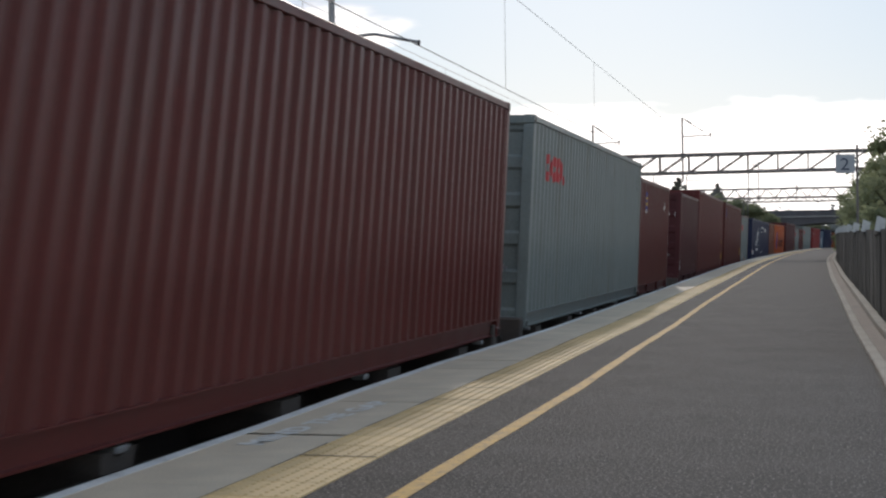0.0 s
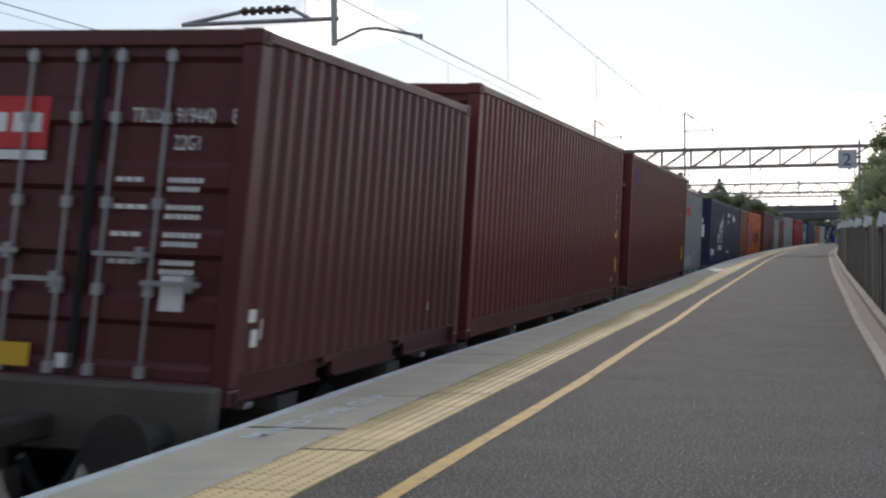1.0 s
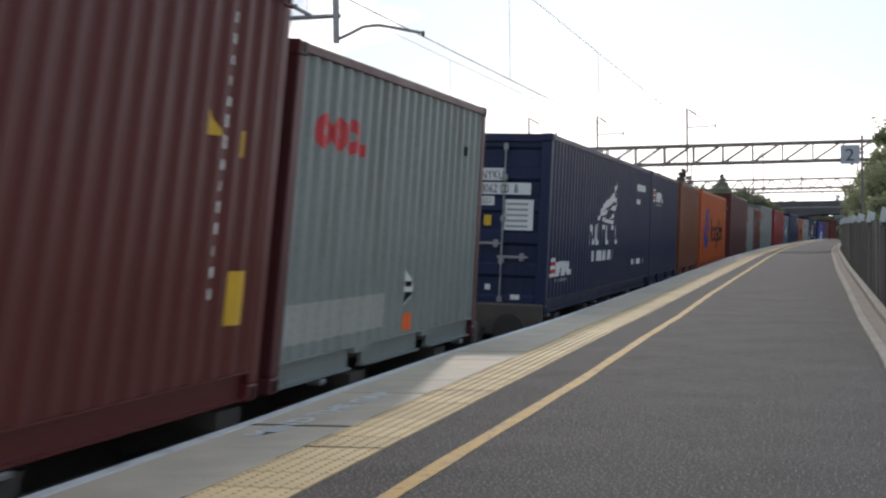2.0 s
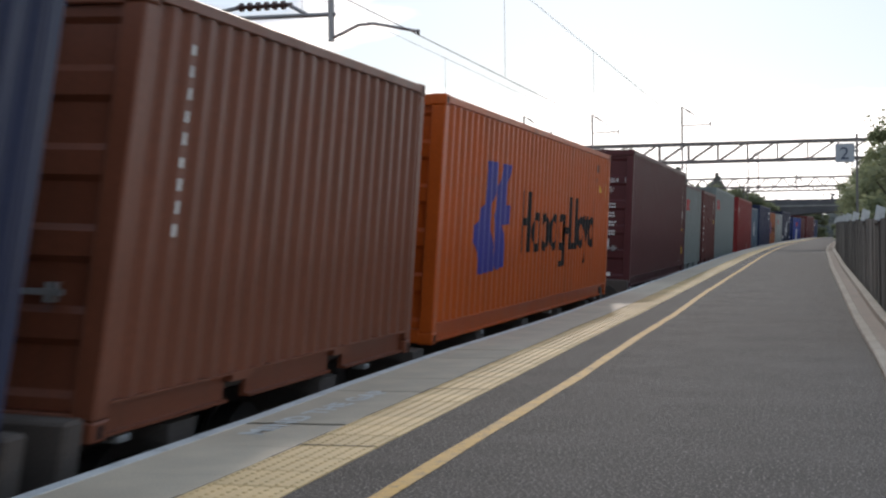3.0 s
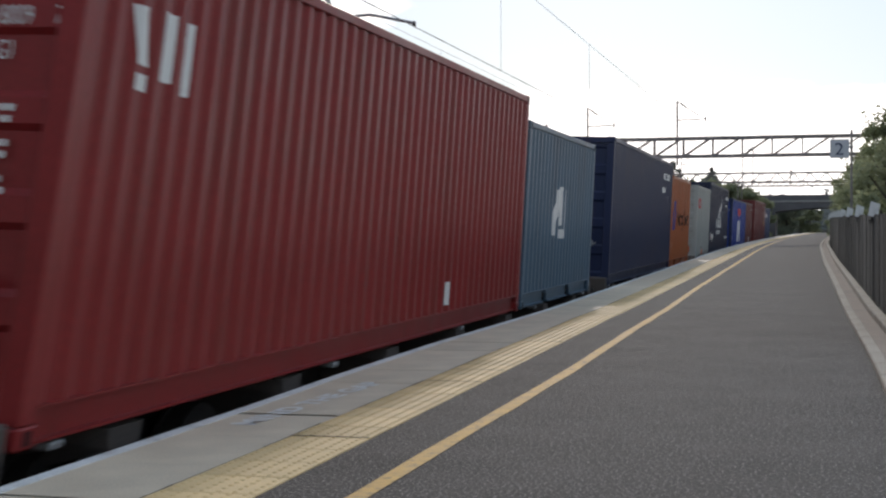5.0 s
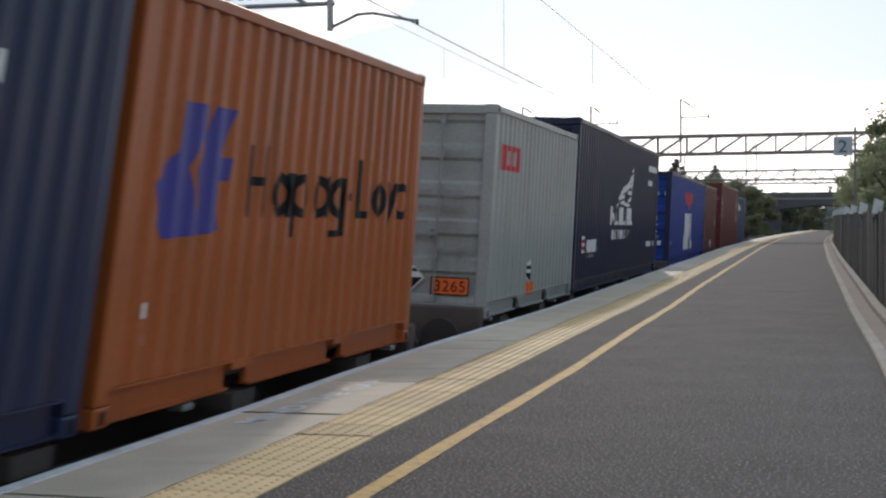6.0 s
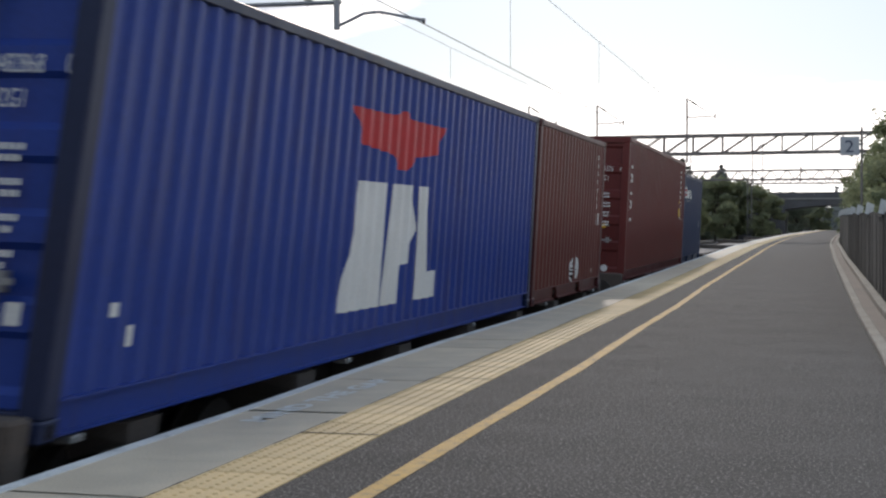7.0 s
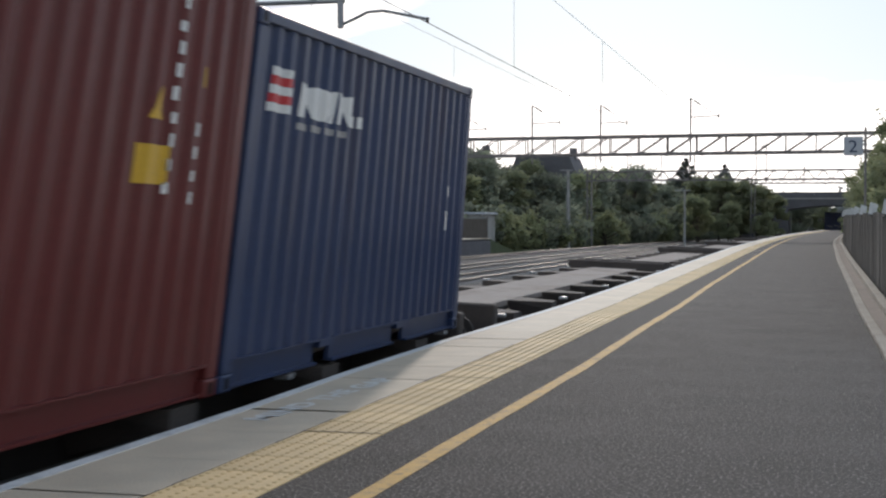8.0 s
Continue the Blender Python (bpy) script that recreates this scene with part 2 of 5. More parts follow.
def box(bm, x0, x1, y0, y1, z0, z1, bevel=0.0):
    v = [bm.verts.new(p) for p in ((x0, y0, z0), (x1, y0, z0), (x1, y1, z0), (x0, y1, z0), (x0, y0, z1), (x1, y0, z1), (x1, y1, z1), (x0, y1, z1))]
    fs = [bm.faces.new([v[i] for i in q]) for q in ((0, 3, 2, 1), (4, 5, 6, 7), (0, 1, 5, 4), (1, 2, 6, 5), (2, 3, 7, 6), (3, 0, 4, 7))]
    if bevel:
        es = list({e for f in fs for e in f.edges})
        bmesh.ops.bevel(bm, geom=es, offset=bevel, segments=1, affect="EDGES", profile=0.5)
    return bm


def boxm(*a, bevel=0.0):
    return box(bmesh.new(), *a, bevel=bevel)


def rod(bm, a, b, r, n=8, r2=None):
    a, b = Vector(a), Vector(b)
    d = b - a
    q = d.to_track_quat("Z", "Y")
    r2 = r if r2 is None else r2
    lo, hi = [], []
    for i in range(n):
        c, s = math.cos(2 * math.pi * i / n), math.sin(2 * math.pi * i / n)
        lo.append(bm.verts.new(a + q @ Vector((c * r, s * r, 0))))
        hi.append(bm.verts.new(b + q @ Vector((c * r2, s * r2, 0))))
    for i in range(n):
        j = (i + 1) % n
        bm.faces.new((lo[i], lo[j], hi[j], hi[i]))
    bm.faces.new(lo[::-1])
    bm.faces.new(hi)
    return bm


def rodm(a, b, r, n=8, r2=None):
    return rod(bmesh.new(), a, b, r, n, r2)


def prism(bm, prof, y0, y1):
    """A profile of (x, z) drawn along y."""
    a = [bm.verts.new((x, y0, z)) for x, z in prof]
    b = [bm.verts.new((x, y1, z)) for x, z in prof]
    n = len(prof)
    for i in range(n):
        j = (i + 1) % n
        bm.faces.new((a[i], b[i], b[j], a[j]))
    bm.faces.new(a[::-1])
    bm.faces.new(b)
    bmesh.ops.recalc_face_normals(bm, faces=bm.faces[:])
    return bm


def bend(y):
    """How far the line has swung to the right, far along."""
    return 0.0003 * max(0.0, y - 60.0) ** 2


def turn_at(y):
    return -math.degrees(math.atan(0.0006 * max(0.0, y - 60.0)))


def rise(y):
    """How far the platform climbs above the level at the camera's feet."""
    return 0.0 if y < 19 else 0.0068 * (y - 19) if y < 55 else 0.245 + 0.0028 * min(y - 55, 110)


# ---------------------------------------------------------------- the place: ground, tracks, platform
TRACK = -5.0                           # centre line of the train's track
RAIL_Z = -0.98
LEVELS = [-30, -10, 0, 5, 8, 10, 13, 15, 17, 19, 22, 25, 28, 32, 36, 40, 44, 48, 52, 55, 62, 70, 80, 90, 102, 115, 128, 140, 152, 165]


def ribbon(name, x0, x1, z0, z1, mat, ys, kind="structure", label="", parent=None, lift=0.0, left=None, right=None):
    """A solid strip along the platform that follows its climb; its sides may stray."""
    bm = bmesh.new()
    rings = []
    for y in ys:
        r = rise(y)
        a, b = x0 + bend(y) + (left(y) if left else 0), x1 + bend(y) + (right(y) if right else 0)
        rings.append([bm.verts.new(p) for p in ((a, y, z0), (b, y, z0), (b, y, z1 + r + lift), (a, y, z1 + r + lift))])
    for a, b in zip(rings, rings[1:]):
        for i in range(4):
            j = (i + 1) % 4
            bm.faces.new((a[i], a[j], b[j], b[i]))
    bm.faces.new(rings[0][::-1])
    bm.faces.new(rings[-1])
    bmesh.ops.recalc_face_normals(bm, faces=bm.faces[:])
    return part(name, bm, mat, parent, label, kind)


def ground():
    bm = bmesh.new()
    box(bm, -1500, 1500, -600, 2500, -1.9, -1.35)
    tagged(part("ground", bm, M_GRASS, None, "rough grassy ground around the railway", "structure"), category="ground")
    bm = bmesh.new()
    prism(bm, [(-27, -1.35), (-3.5, -1.35), (-3.5, -1.16), (-26, -1.16)], -60, 60)
    cuts = [60 + 15 * k for k in range(38)]
    rows = [[bm.verts.new((x + bend(y), y, z)) for x, z in ((-27, -1.35), (-3.0, -1.35), (-3.0, -1.16), (-26, -1.16))] for y in cuts]
    for a, b in zip(rows, rows[1:]):
        for i in range(4):
            bm.faces.new((a[i], a[(i + 1) % 4], b[(i + 1) % 4], b[i]))
    bmesh.ops.recalc_face_normals(bm, faces=bm.faces[:])
    tagged(part("track_bed", bm, M_BALLAST, None, "grey-brown stone ballast under the tracks", "structure"), category="track bed")


def track(cx, cant=0.0, end=620):
    t = thing("railway_track", "pair of worn steel rails on concrete sleepers in ballast", "railway track", pose(cx, 0, RAIL_Z, 0, cant, 0), "railway tracks", "structure")
    cuts = [-60, 60] + [60 + 15 * k for k in range(1, 40) if 60 + 15 * k <= end]
    for s in (-1, 1):
        bm = bmesh.new()
        c = s * 0.7535
        prof = [(c - 0.07, -0.15), (c + 0.07, -0.15), (c + 0.012, -0.11), (c + 0.012, -0.045), (c + 0.036, -0.035),
                (c + 0.036, -0.004), (c + 0.028, 0), (c - 0.028, 0), (c - 0.036, -0.004), (c - 0.036, -0.035), (c - 0.012, -0.045), (c - 0.012, -0.11)]
        rows = [[bm.verts.new((x + bend(y), y, z)) for x, z in prof] for y in cuts]
        for a, b in zip(rows, rows[1:]):
            for i in range(len(prof)):
                k = (i + 1) % len(prof)
                bm.faces.new((a[i], a[k], b[k], b[i]))
        bm.faces.new(rows[0][::-1])
        bm.faces.new(rows[-1])
        bmesh.ops.recalc_face_normals(bm, faces=bm.faces[:])
        part("rail", bm, M_RAIL, t)
    me = bpy.data.meshes.new("sleeper")
    bm = boxm(-1.25, 1.25, -0.13, 0.13, -0.35, -0.15, bevel=0.02)
    bm.to_mesh(me)
    bm.free()
    me.materials.append(M_SLEEPER)
    for i in range(95):
        share("sleeper", me, t, pose(bend(10 + i * 0.75), 10 + i * 0.75, 0))
    return t


EDGE, TACT1, YL = -3.44, -2.29, -1.79
KERB0, KERB1, FENCE = 0.42, 0.82, 0.84


def brink(y):
    """How far the platform's edge strays from its straight line."""
    return float(np.interp(y, (5, 8, 10, 13, 17, 24, 34), (0.10, 0.06, -0.01, -0.065, -0.03, -0.015, 0.0)))


def stray(y):
    """How far the kerb and the fence stray from their straight line."""
    return float(np.interp(y, (12, 18, 26, 39, 57, 75, 95), (0.07, 0.025, 0.0, -0.05, -0.01, 0.08, 0.22)))


def platform():
    deck = ribbon("platform", -2.37, KERB0 + 0.3, -1.3, 0.0, M_ASPHALT, LEVELS, right=stray, label="grey asphalt platform surface with worn patches")
    tagged(deck, category="platform")
    wall = ribbon("platform_wall", EDGE + 0.06, TACT1, -1.3, -0.078, M_CONCRETE, LEVELS, left=brink, label="platform riser wall and slab bed of stained concrete")
    tagged(wall, category="platform wall")
    line = bmesh.new()                 # yellow line: runs a little unevenly
    prev, y = None, -8.0
    while y < 140:
        wob = 0.004 * math.sin(y * 0.7) + 0.002 * math.sin(y * 2.3 + 1) + float(np.interp(y, (10.5, 15, 26), (0.0, -0.055, -0.13)))
        w = 0.047 + 0.003 * math.sin(y * 3.1)
        z = rise(y) + 0.004
        row = (line.verts.new((YL + bend(y) + wob - w, y, z)), line.verts.new((YL + bend(y) + wob + w, y, z)))
        if prev:
            line.faces.new((prev[0], prev[1], row[1], row[0]))
        prev = row
        y += 0.35
    tagged(part("yellow_line", line, M_YLINE, None, "worn yellow safety line painted on the asphalt", "structure"), category="line")


def coping():
    base = thing("platform_coping", "pale concrete coping slabs with a white painted edge", "coping", None, "", "structure")
    me = bpy.data.meshes.new("coping_slab")
    bm = boxm(EDGE, -2.475, 0.001, 0.899, -0.075, 0.0, bevel=0.002)
    bm.to_mesh(me)
    bm.free()
    me.materials.append(M_COPING)
    y = -2.88
    while y < 162:
        tilt = math.degrees(math.atan2(rise(y + 0.9) - rise(y), 0.9))
        share("coping_slab", me, base, pose(bend(y) + brink(y + 0.45), y, rise(y), tilt, 0, turn_at(y) + math.degrees(brink(y) - brink(y + 0.9)) / 0.9))
        y += 0.9
    ribbon("white_edge", EDGE - 0.004, EDGE + 0.075, -0.07, 0.004, M_EDGE, LEVELS, "", "white painted nosing", base, left=brink, right=brink)
    return base


def lane(y):
    """The near edge of the tactile strip, which drifts from the line of the kerb."""
    return -2.575 - 0.0125 * max(0.0, min(y, 17.0))


def tactile():
    base = thing("tactile_paving", "buff yellow blister tactile paving slabs with dark joints", "tactile paving", None, "", "structure")
    bm = boxm(0.003, 0.437, 0.003, 0.397, -0.07, 0.0, bevel=0.004)
    for i in range(6):
        for j in range(6):
            cx, cy = 0.036 + i * 0.0732, 0.033 + j * 0.0668
            lo = [bm.verts.new((cx + 0.0145 * math.cos(a), cy + 0.0145 * math.sin(a), 0.0)) for a in [k * math.pi / 3 for k in range(6)]]
            hi = [bm.verts.new((cx + 0.009 * math.cos(a), cy + 0.009 * math.sin(a), 0.0045)) for a in [k * math.pi / 3 for k in range(6)]]
            for k in range(6):
                bm.faces.new((lo[k], lo[(k + 1) % 6], hi[(k + 1) % 6], hi[k]))
            bm.faces.new(hi)
    me = bpy.data.meshes.new("tactile_slab")
    bm.to_mesh(me)
    bm.free()
    me.materials.append(M_TACTILE)
    y, k = 1.8, 0
    rnd = random.Random(3)
    while y < 116:
        step = 0.4 + (0.012 if abs(y - 7.0) < 0.2 else 0)
        tilt = math.degrees(math.atan2(rise(y + 0.4) - rise(y), 0.4))
        share("tactile_slab", me, base, pose(lane(y) + bend(y), y, rise(y) + 0.008 + rnd.uniform(-0.0015, 0.0015), tilt, rnd.uniform(-0.15, 0.15), math.degrees(math.atan2(lane(y) - lane(y + 0.4), 0.4)) + turn_at(y)))
        y += step
    joint, y = bmesh.new(), 3.0        # dirt-filled joint along the coping
    while y < 60:
        n = rnd.uniform(0.25, 0.9)
        w0, w1 = rnd.uniform(0.006, 0.018), rnd.uniform(0.006, 0.018)
        if rnd.random() < 0.78:
            joint.faces.new([joint.verts.new(p) for p in ((lane(y) - w0, y, rise(y) + 0.004), (lane(y) + 0.006, y, rise(y) + 0.004),
                             (lane(y + n) + 0.006, y + n, rise(y + n) + 0.004), (lane(y + n) - w1, y + n, rise(y + n) + 0.004))])
        y += n
    for y in (6.99, 9.75, 10.6, 13.4, 17.4, 23.0):   # open joints across the strip
        joint.faces.new([joint.verts.new(p) for p in ((lane(y) + 0.003, y, rise(y) + 0.012), (lane(y) + 0.437, y + 0.01, rise(y) + 0.012),
                         (lane(y) + 0.437, y + 0.026, rise(y) + 0.012), (lane(y) + 0.003, y + 0.018, rise(y) + 0.012))])
    part("joint_dirt", joint, M_JOINT, base, "dark dirt in the open joints", "stuff")
    ribbon("tactile_strip", lane(50), lane(50) + 0.44, -0.06, 0.008, M_TACTILE, [116, 140, 162], "stuff", "", base)


def kerb_and_fence():
    kerb = thing("platform_kerb", "pale concrete kerb and brown gutter along the platform fence", "kerb", None, "", "structure")
    me = bpy.data.meshes.new("kerb_stone")
    bm = boxm(KERB0, KERB0 + 0.11, 0.004, 0.91, -0.2, 0.045, bevel=0.012)
    bm.to_mesh(me)
    bm.free()
    me.materials.append(M_KERB)
    me2 = bpy.data.meshes.new("plinth_stone")
    bm = boxm(KERB0 + 0.28, KERB1, 0.004, 0.91, -0.2, 0.10, bevel=0.012)
    bm.to_mesh(me2)
    bm.free()
    me2.materials.append(M_KERB)
    for i in range(130):
        y = 6 + i * 0.914
        tilt = math.degrees(math.atan2(rise(y + 0.9) - rise(y), 0.9))
        share("kerb_stone", me, kerb, pose(bend(y) + stray(y), y, rise(y), tilt, 0, turn_at(y)))
        share("plinth_stone", me2, kerb, pose(bend(y) + stray(y), y, rise(y), tilt, 0, turn_at(y)))
    ribbon("gutter", KERB0 + 0.11, KERB0 + 0.28, -0.2, 0.022, M_GUTTER, LEVELS, "", "red-brown brick gutter", kerb, left=stray, right=stray)
    fence = thing("platform_fence", "tall weathered grey timber fence with angled post caps", "fence", None, "", "structure")
    rnd = random.Random(8)
    me = bpy.data.meshes.new("board")
    bm = boxm(-0.012, 0.012, 0.003, 0.146, 0, 1.25, bevel=0.004)
    bm.to_mesh(me)
    bm.free()
    me.materials.append(M_FENCE)
    for i in range(300):
        yy = 14 + i * 0.15
        share("board", me, fence, pose(FENCE + bend(yy) + stray(yy) + 0.05 + (i % 3 == 0) * 0.035 + rnd.uniform(-0.006, 0.006), yy, rise(yy) + 0.02 + rnd.uniform(-0.02, 0.02), 0, 0, rnd.uniform(-1.5, 1.5)))
    bm = bmesh.new()
    for i in range(640):
        yy = 59 + i * 0.15
        d = bend(yy) + stray(yy) + rnd.uniform(-0.006, 0.006) + (i % 3 == 0) * 0.035
        box(bm, FENCE + 0.038 + d, FENCE + 0.062 + d, yy + 0.003, yy + 0.146, rise(yy), rise(yy) + 1.25)
    part("boards", bm, M_FENCE, fence, kind="stuff")
    ribbon("rail_board", FENCE + 0.105, FENCE + 0.15, 0.9, 1.0, M_FENCE, LEVELS, "", "", fence, left=stray, right=stray)
    me = bpy.data.meshes.new("post")
    bm = boxm(-0.05, 0.05, -0.05, 0.05, 0, 1.28, bevel=0.008)
    bm.to_mesh(me)
    bm.free()
    me.materials.append(M_FENCE)
    me2 = bpy.data.meshes.new("post_cap")
    bm = bmesh.new()
    prism(bm, [(-0.10, 0.0), (0.03, -0.03), (0.07, 0.16), (-0.06, 0.21)], -0.09, 0.09)
    bm.to_mesh(me2)
    bm.free()
    me2.materials.append(M_EDGE)
    me3 = bpy.data.meshes.new("cap_shade_wedge")
    bm = bmesh.new()                   # added black wedge behind each cap, standing in for its shaded side
    v = [bm.verts.new(p) for p in ((-0.05, 0.09, -0.05), (-0.05, 0.09, 0.19), (-0.05, 1.7, -0.05), (-0.01, 0.09, -0.05), (-0.01, 0.09, 0.19), (-0.01, 1.7, -0.05))]
    for q in ((0, 1, 2), (3, 5, 4), (0, 3, 4, 1), (1, 4, 5, 2), (2, 5, 3, 0)):
        bm.faces.new([v[k] for k in q])
    bm.to_mesh(me3)
    bm.free()
    me3.materials.append(M_RUBBER_AND_SHADE)
    for i in range(23):
        yy = 15.5 + i * 5.6
        z = rise(yy)
        share("post", me, fence, pose(FENCE + bend(yy) + stray(yy) + 0.075, yy, z))
        share("post_cap", me2, fence, pose(FENCE + bend(yy) + stray(yy) + 0.06, yy, z + 1.26, 0, 0, rnd.uniform(-4, 4)))
        share("cap_shade_wedge", me3, fence, pose(FENCE + bend(yy) + stray(yy) + 0.06, yy, z + 1.26, 0, 0, turn_at(yy)))


ground()
for k, cx in enumerate((TRACK, -8.6, -14.2, -17.8, -23.0)):
    track(cx, 2.2 if k < 2 else 0, 620 if k < 2 else 232)
platform()
COPING = coping()
tactile()
kerb_and_fence()


# ---------------------------------------------------------------- containers
CANT = 2.4
FACE = -3.78                           # near side of the train at deck height
LONG, SHORT = 12.192, 6.058
HIGH, LOW = 2.896, 2.591
W = 1.219
ORIGIN_X, ORIGIN_Z = FACE - W * math.cos(radians(CANT)), W * math.sin(radians(CANT))
# seconds and metres gone by the train
GONE = ((0.0, 0.0), (0.5, 15.12), (1.0, 31.60), (1.5, 47.15), (2.0, 63.45), (2.2, 70.1), (2.5, 79.2), (3.0, 95.4), (3.3, 104.9), (3.5, 111.3), (4.0, 127.7), (4.5, 142.9),
        (4.7, 149.3), (5.0, 159.6), (5.5, 175.5), (5.8, 185.4), (6.0, 192.1), (6.5, 207.6), (7.0, 223.9), (7.5, 239.5), (8.0, 255.7))
MOVING = []                            # (thing, place along the train at the start)


def breaks(length):
    """Where the side sheet folds, and its depth there."""
    a, b = 0.17, length - 0.17
    n = round((b - a) / 0.278)
    p = (b - a) / n
    ys, ds = [0.0, a], [0.0, 0.0]
    for i in range(n):
        y = a + i * p
        for f, d in ((0.13, 0.0), (0.37, 0.036), (0.63, 0.036), (0.87, 0.0)):
            ys.append(y + f * p)
            ds.append(d)
    return ys + [b, length], ds + [0.0, 0.0]


CACHE = {}


def cached(key, make, mat):
    """One mesh for all alike parts of one colour."""
    k = (*key, mat.name)
    if k not in CACHE:
        me = bpy.data.meshes.new(key[0])
        bm = make()
        bmesh.ops.recalc_face_normals(bm, faces=bm.faces[:])
        bm.to_mesh(me)
        bm.free()
        me.materials.append(mat)
        CACHE[k] = me
    return CACHE[k]


def side_mesh(length, h):
    bm = bmesh.new()
    ys, ds = breaks(length)
    pts = [(y, d) for y, d in zip(ys, ds) if 0.05 <= y <= length - 0.05]
    cols = []
    for y, d in pts:
        x = W - 0.012 - d
        cols.append([bm.verts.new(p) for p in ((x, y, 0.208), (x, y, h - 0.09), (W - 0.09, y, h - 0.09), (W - 0.09, y, 0.208))])
    for a, b in zip(cols, cols[1:]):
        for i in range(4):
            bm.faces.new((a[i], a[(i + 1) % 4], b[(i + 1) % 4], b[i]))
    bm.faces.new(cols[0])
    bm.faces.new(cols[-1][::-1])
    return bm


def door_mesh(h):
    bm = bmesh.new()
    z0, z1 = 0.16, h - 0.13
    n = 5
    prof = []
    for i in range(n):
        a, b = z0 + (z1 - z0) * i / n, z0 + (z1 - z0) * (i + 1) / n
        prof += [(a + 0.001, 0.05), (a + 0.07, 0.05), (a + 0.11, 0.085), (b - 0.11, 0.085), (b - 0.07, 0.05)]
    prof.append((z1, 0.05))
    w = 1.10
    L = [bm.verts.new((0, y, z)) for z, y in prof]
    R = [bm.verts.new((w, y, z)) for z, y in prof]
    for i in range(len(prof) - 1):
        bm.faces.new((L[i], R[i], R[i + 1], L[i + 1]))
    bl, br, tl, tr = [bm.verts.new(p) for p in ((0, 0.12, z0), (w, 0.12, z0), (0, 0.12, z1), (w, 0.12, z1))]
    bm.faces.new([bl] + L[::1] + [tl])
    bm.faces.new([br] + R + [tr])
    bm.faces.new((bl, br, R[0], L[0]))
    bm.faces.new((tl, tr, R[-1], L[-1]))
    bm.faces.new((bl, br, tr, tl))
    return bm


def bar_mesh(h):
    bm = bmesh.new()
    rod(bm, (0, 0.015, 0.17), (0, 0.015, h - 0.14), 0.014, 6)
    for z in (0.20, 0.75, 1.35, 1.95, h - 0.2):
        box(bm, -0.035, 0.035, 0.0, 0.055, z - 0.04, z + 0.04)
    return bm


def handle_mesh():
    bm = bmesh.new()
    box(bm, -0.02, 0.42, -0.02, 0.0, 0.98, 1.015)
    box(bm, 0.30, 0.36, -0.01, 0.06, 0.94, 1.05)
    return bm


def rail_spans(length):
    """The bottom rail's stretches; fork pockets cut the short ones."""
    a, b, mid = 0.17, length - 0.17, length / 2
    return ((a, mid - 1.20), (mid - 0.84, mid + 0.84), (mid + 1.20, b)) if length < 8 else ((a, b),)


def top_rail_mesh(length, h):
    return boxm(W - 0.065, W + 0.0, 0.17, length - 0.17, h - 0.09, h - 0.012, bevel=0.006)


def low_rail_mesh(p, q):
    """A channel set in under the side sheet, with a lip above."""
    return prism(bmesh.new(), [(W - 0.10, 0.014), (W - 0.022, 0.014), (W - 0.022, 0.030), (W - 0.062, 0.036), (W - 0.062, 0.194), (W - 0.004, 0.198), (W - 0.004, 0.213), (W - 0.10, 0.213)], p, q)


def pocket_mesh(mid):
    return boxm(W - 0.10, W - 0.006, mid - 0.181, mid + 0.181, 0.150, 0.212)


def casting_mesh():
    bm = boxm(-0.081, 0.081, -0.089, 0.089, -0.059, 0.059, bevel=0.012)
    return bm


def casting_hole():
    # solid black plate on the casting, painting the shade inside its opening
    bm = bmesh.new()
    box(bm, -0.004, 0.004, -0.028, 0.028, -0.036, 0.036, bevel=0.0)
    return bm


def roof_mesh(length):
    bm = bmesh.new()
    n = int(length / 0.30)
    prev = None
    for i in range(n * 2 + 1):
        y = 0.12 + (length - 0.24) * i / (n * 2)
        z = -0.03 if i % 2 else -0.012
        row = [bm.verts.new(p) for p in ((-W + 0.06, y, z), (W - 0.06, y, z), (W - 0.06, y, -0.06), (-W + 0.06, y, -0.06))]
        if prev:
            for k in range(4):
                bm.faces.new((prev[k], prev[(k + 1) % 4], row[(k + 1) % 4], row[k]))
        else:
            bm.faces.new(row)
        prev = row
    bm.faces.new(prev[::-1])
    return bm


def end_mesh(h):
    bm = bmesh.new()
    cols = []
    n = 9
    for i in range(n * 4 + 1):
        x = -1.08 + 2.16 * i / (n * 4)
        d = (0.0, 0.0, 0.04, 0.04)[i % 4]
        cols.append([bm.verts.new(p) for p in ((x, -0.02 - d, 0.15), (x, -0.02 - d, h - 0.12), (x, -0.09, h - 0.12), (x, -0.09, 0.15))])
    for a, b in zip(cols, cols[1:]):
        for i in range(4):
            bm.faces.new((a[i], a[(i + 1) % 4], b[(i + 1) % 4], b[i]))
    bm.faces.new(cols[0])
    bm.faces.new(cols[-1][::-1])
    return bm


MIRROR = Matrix.Diagonal((-1, 1, 1, 1))


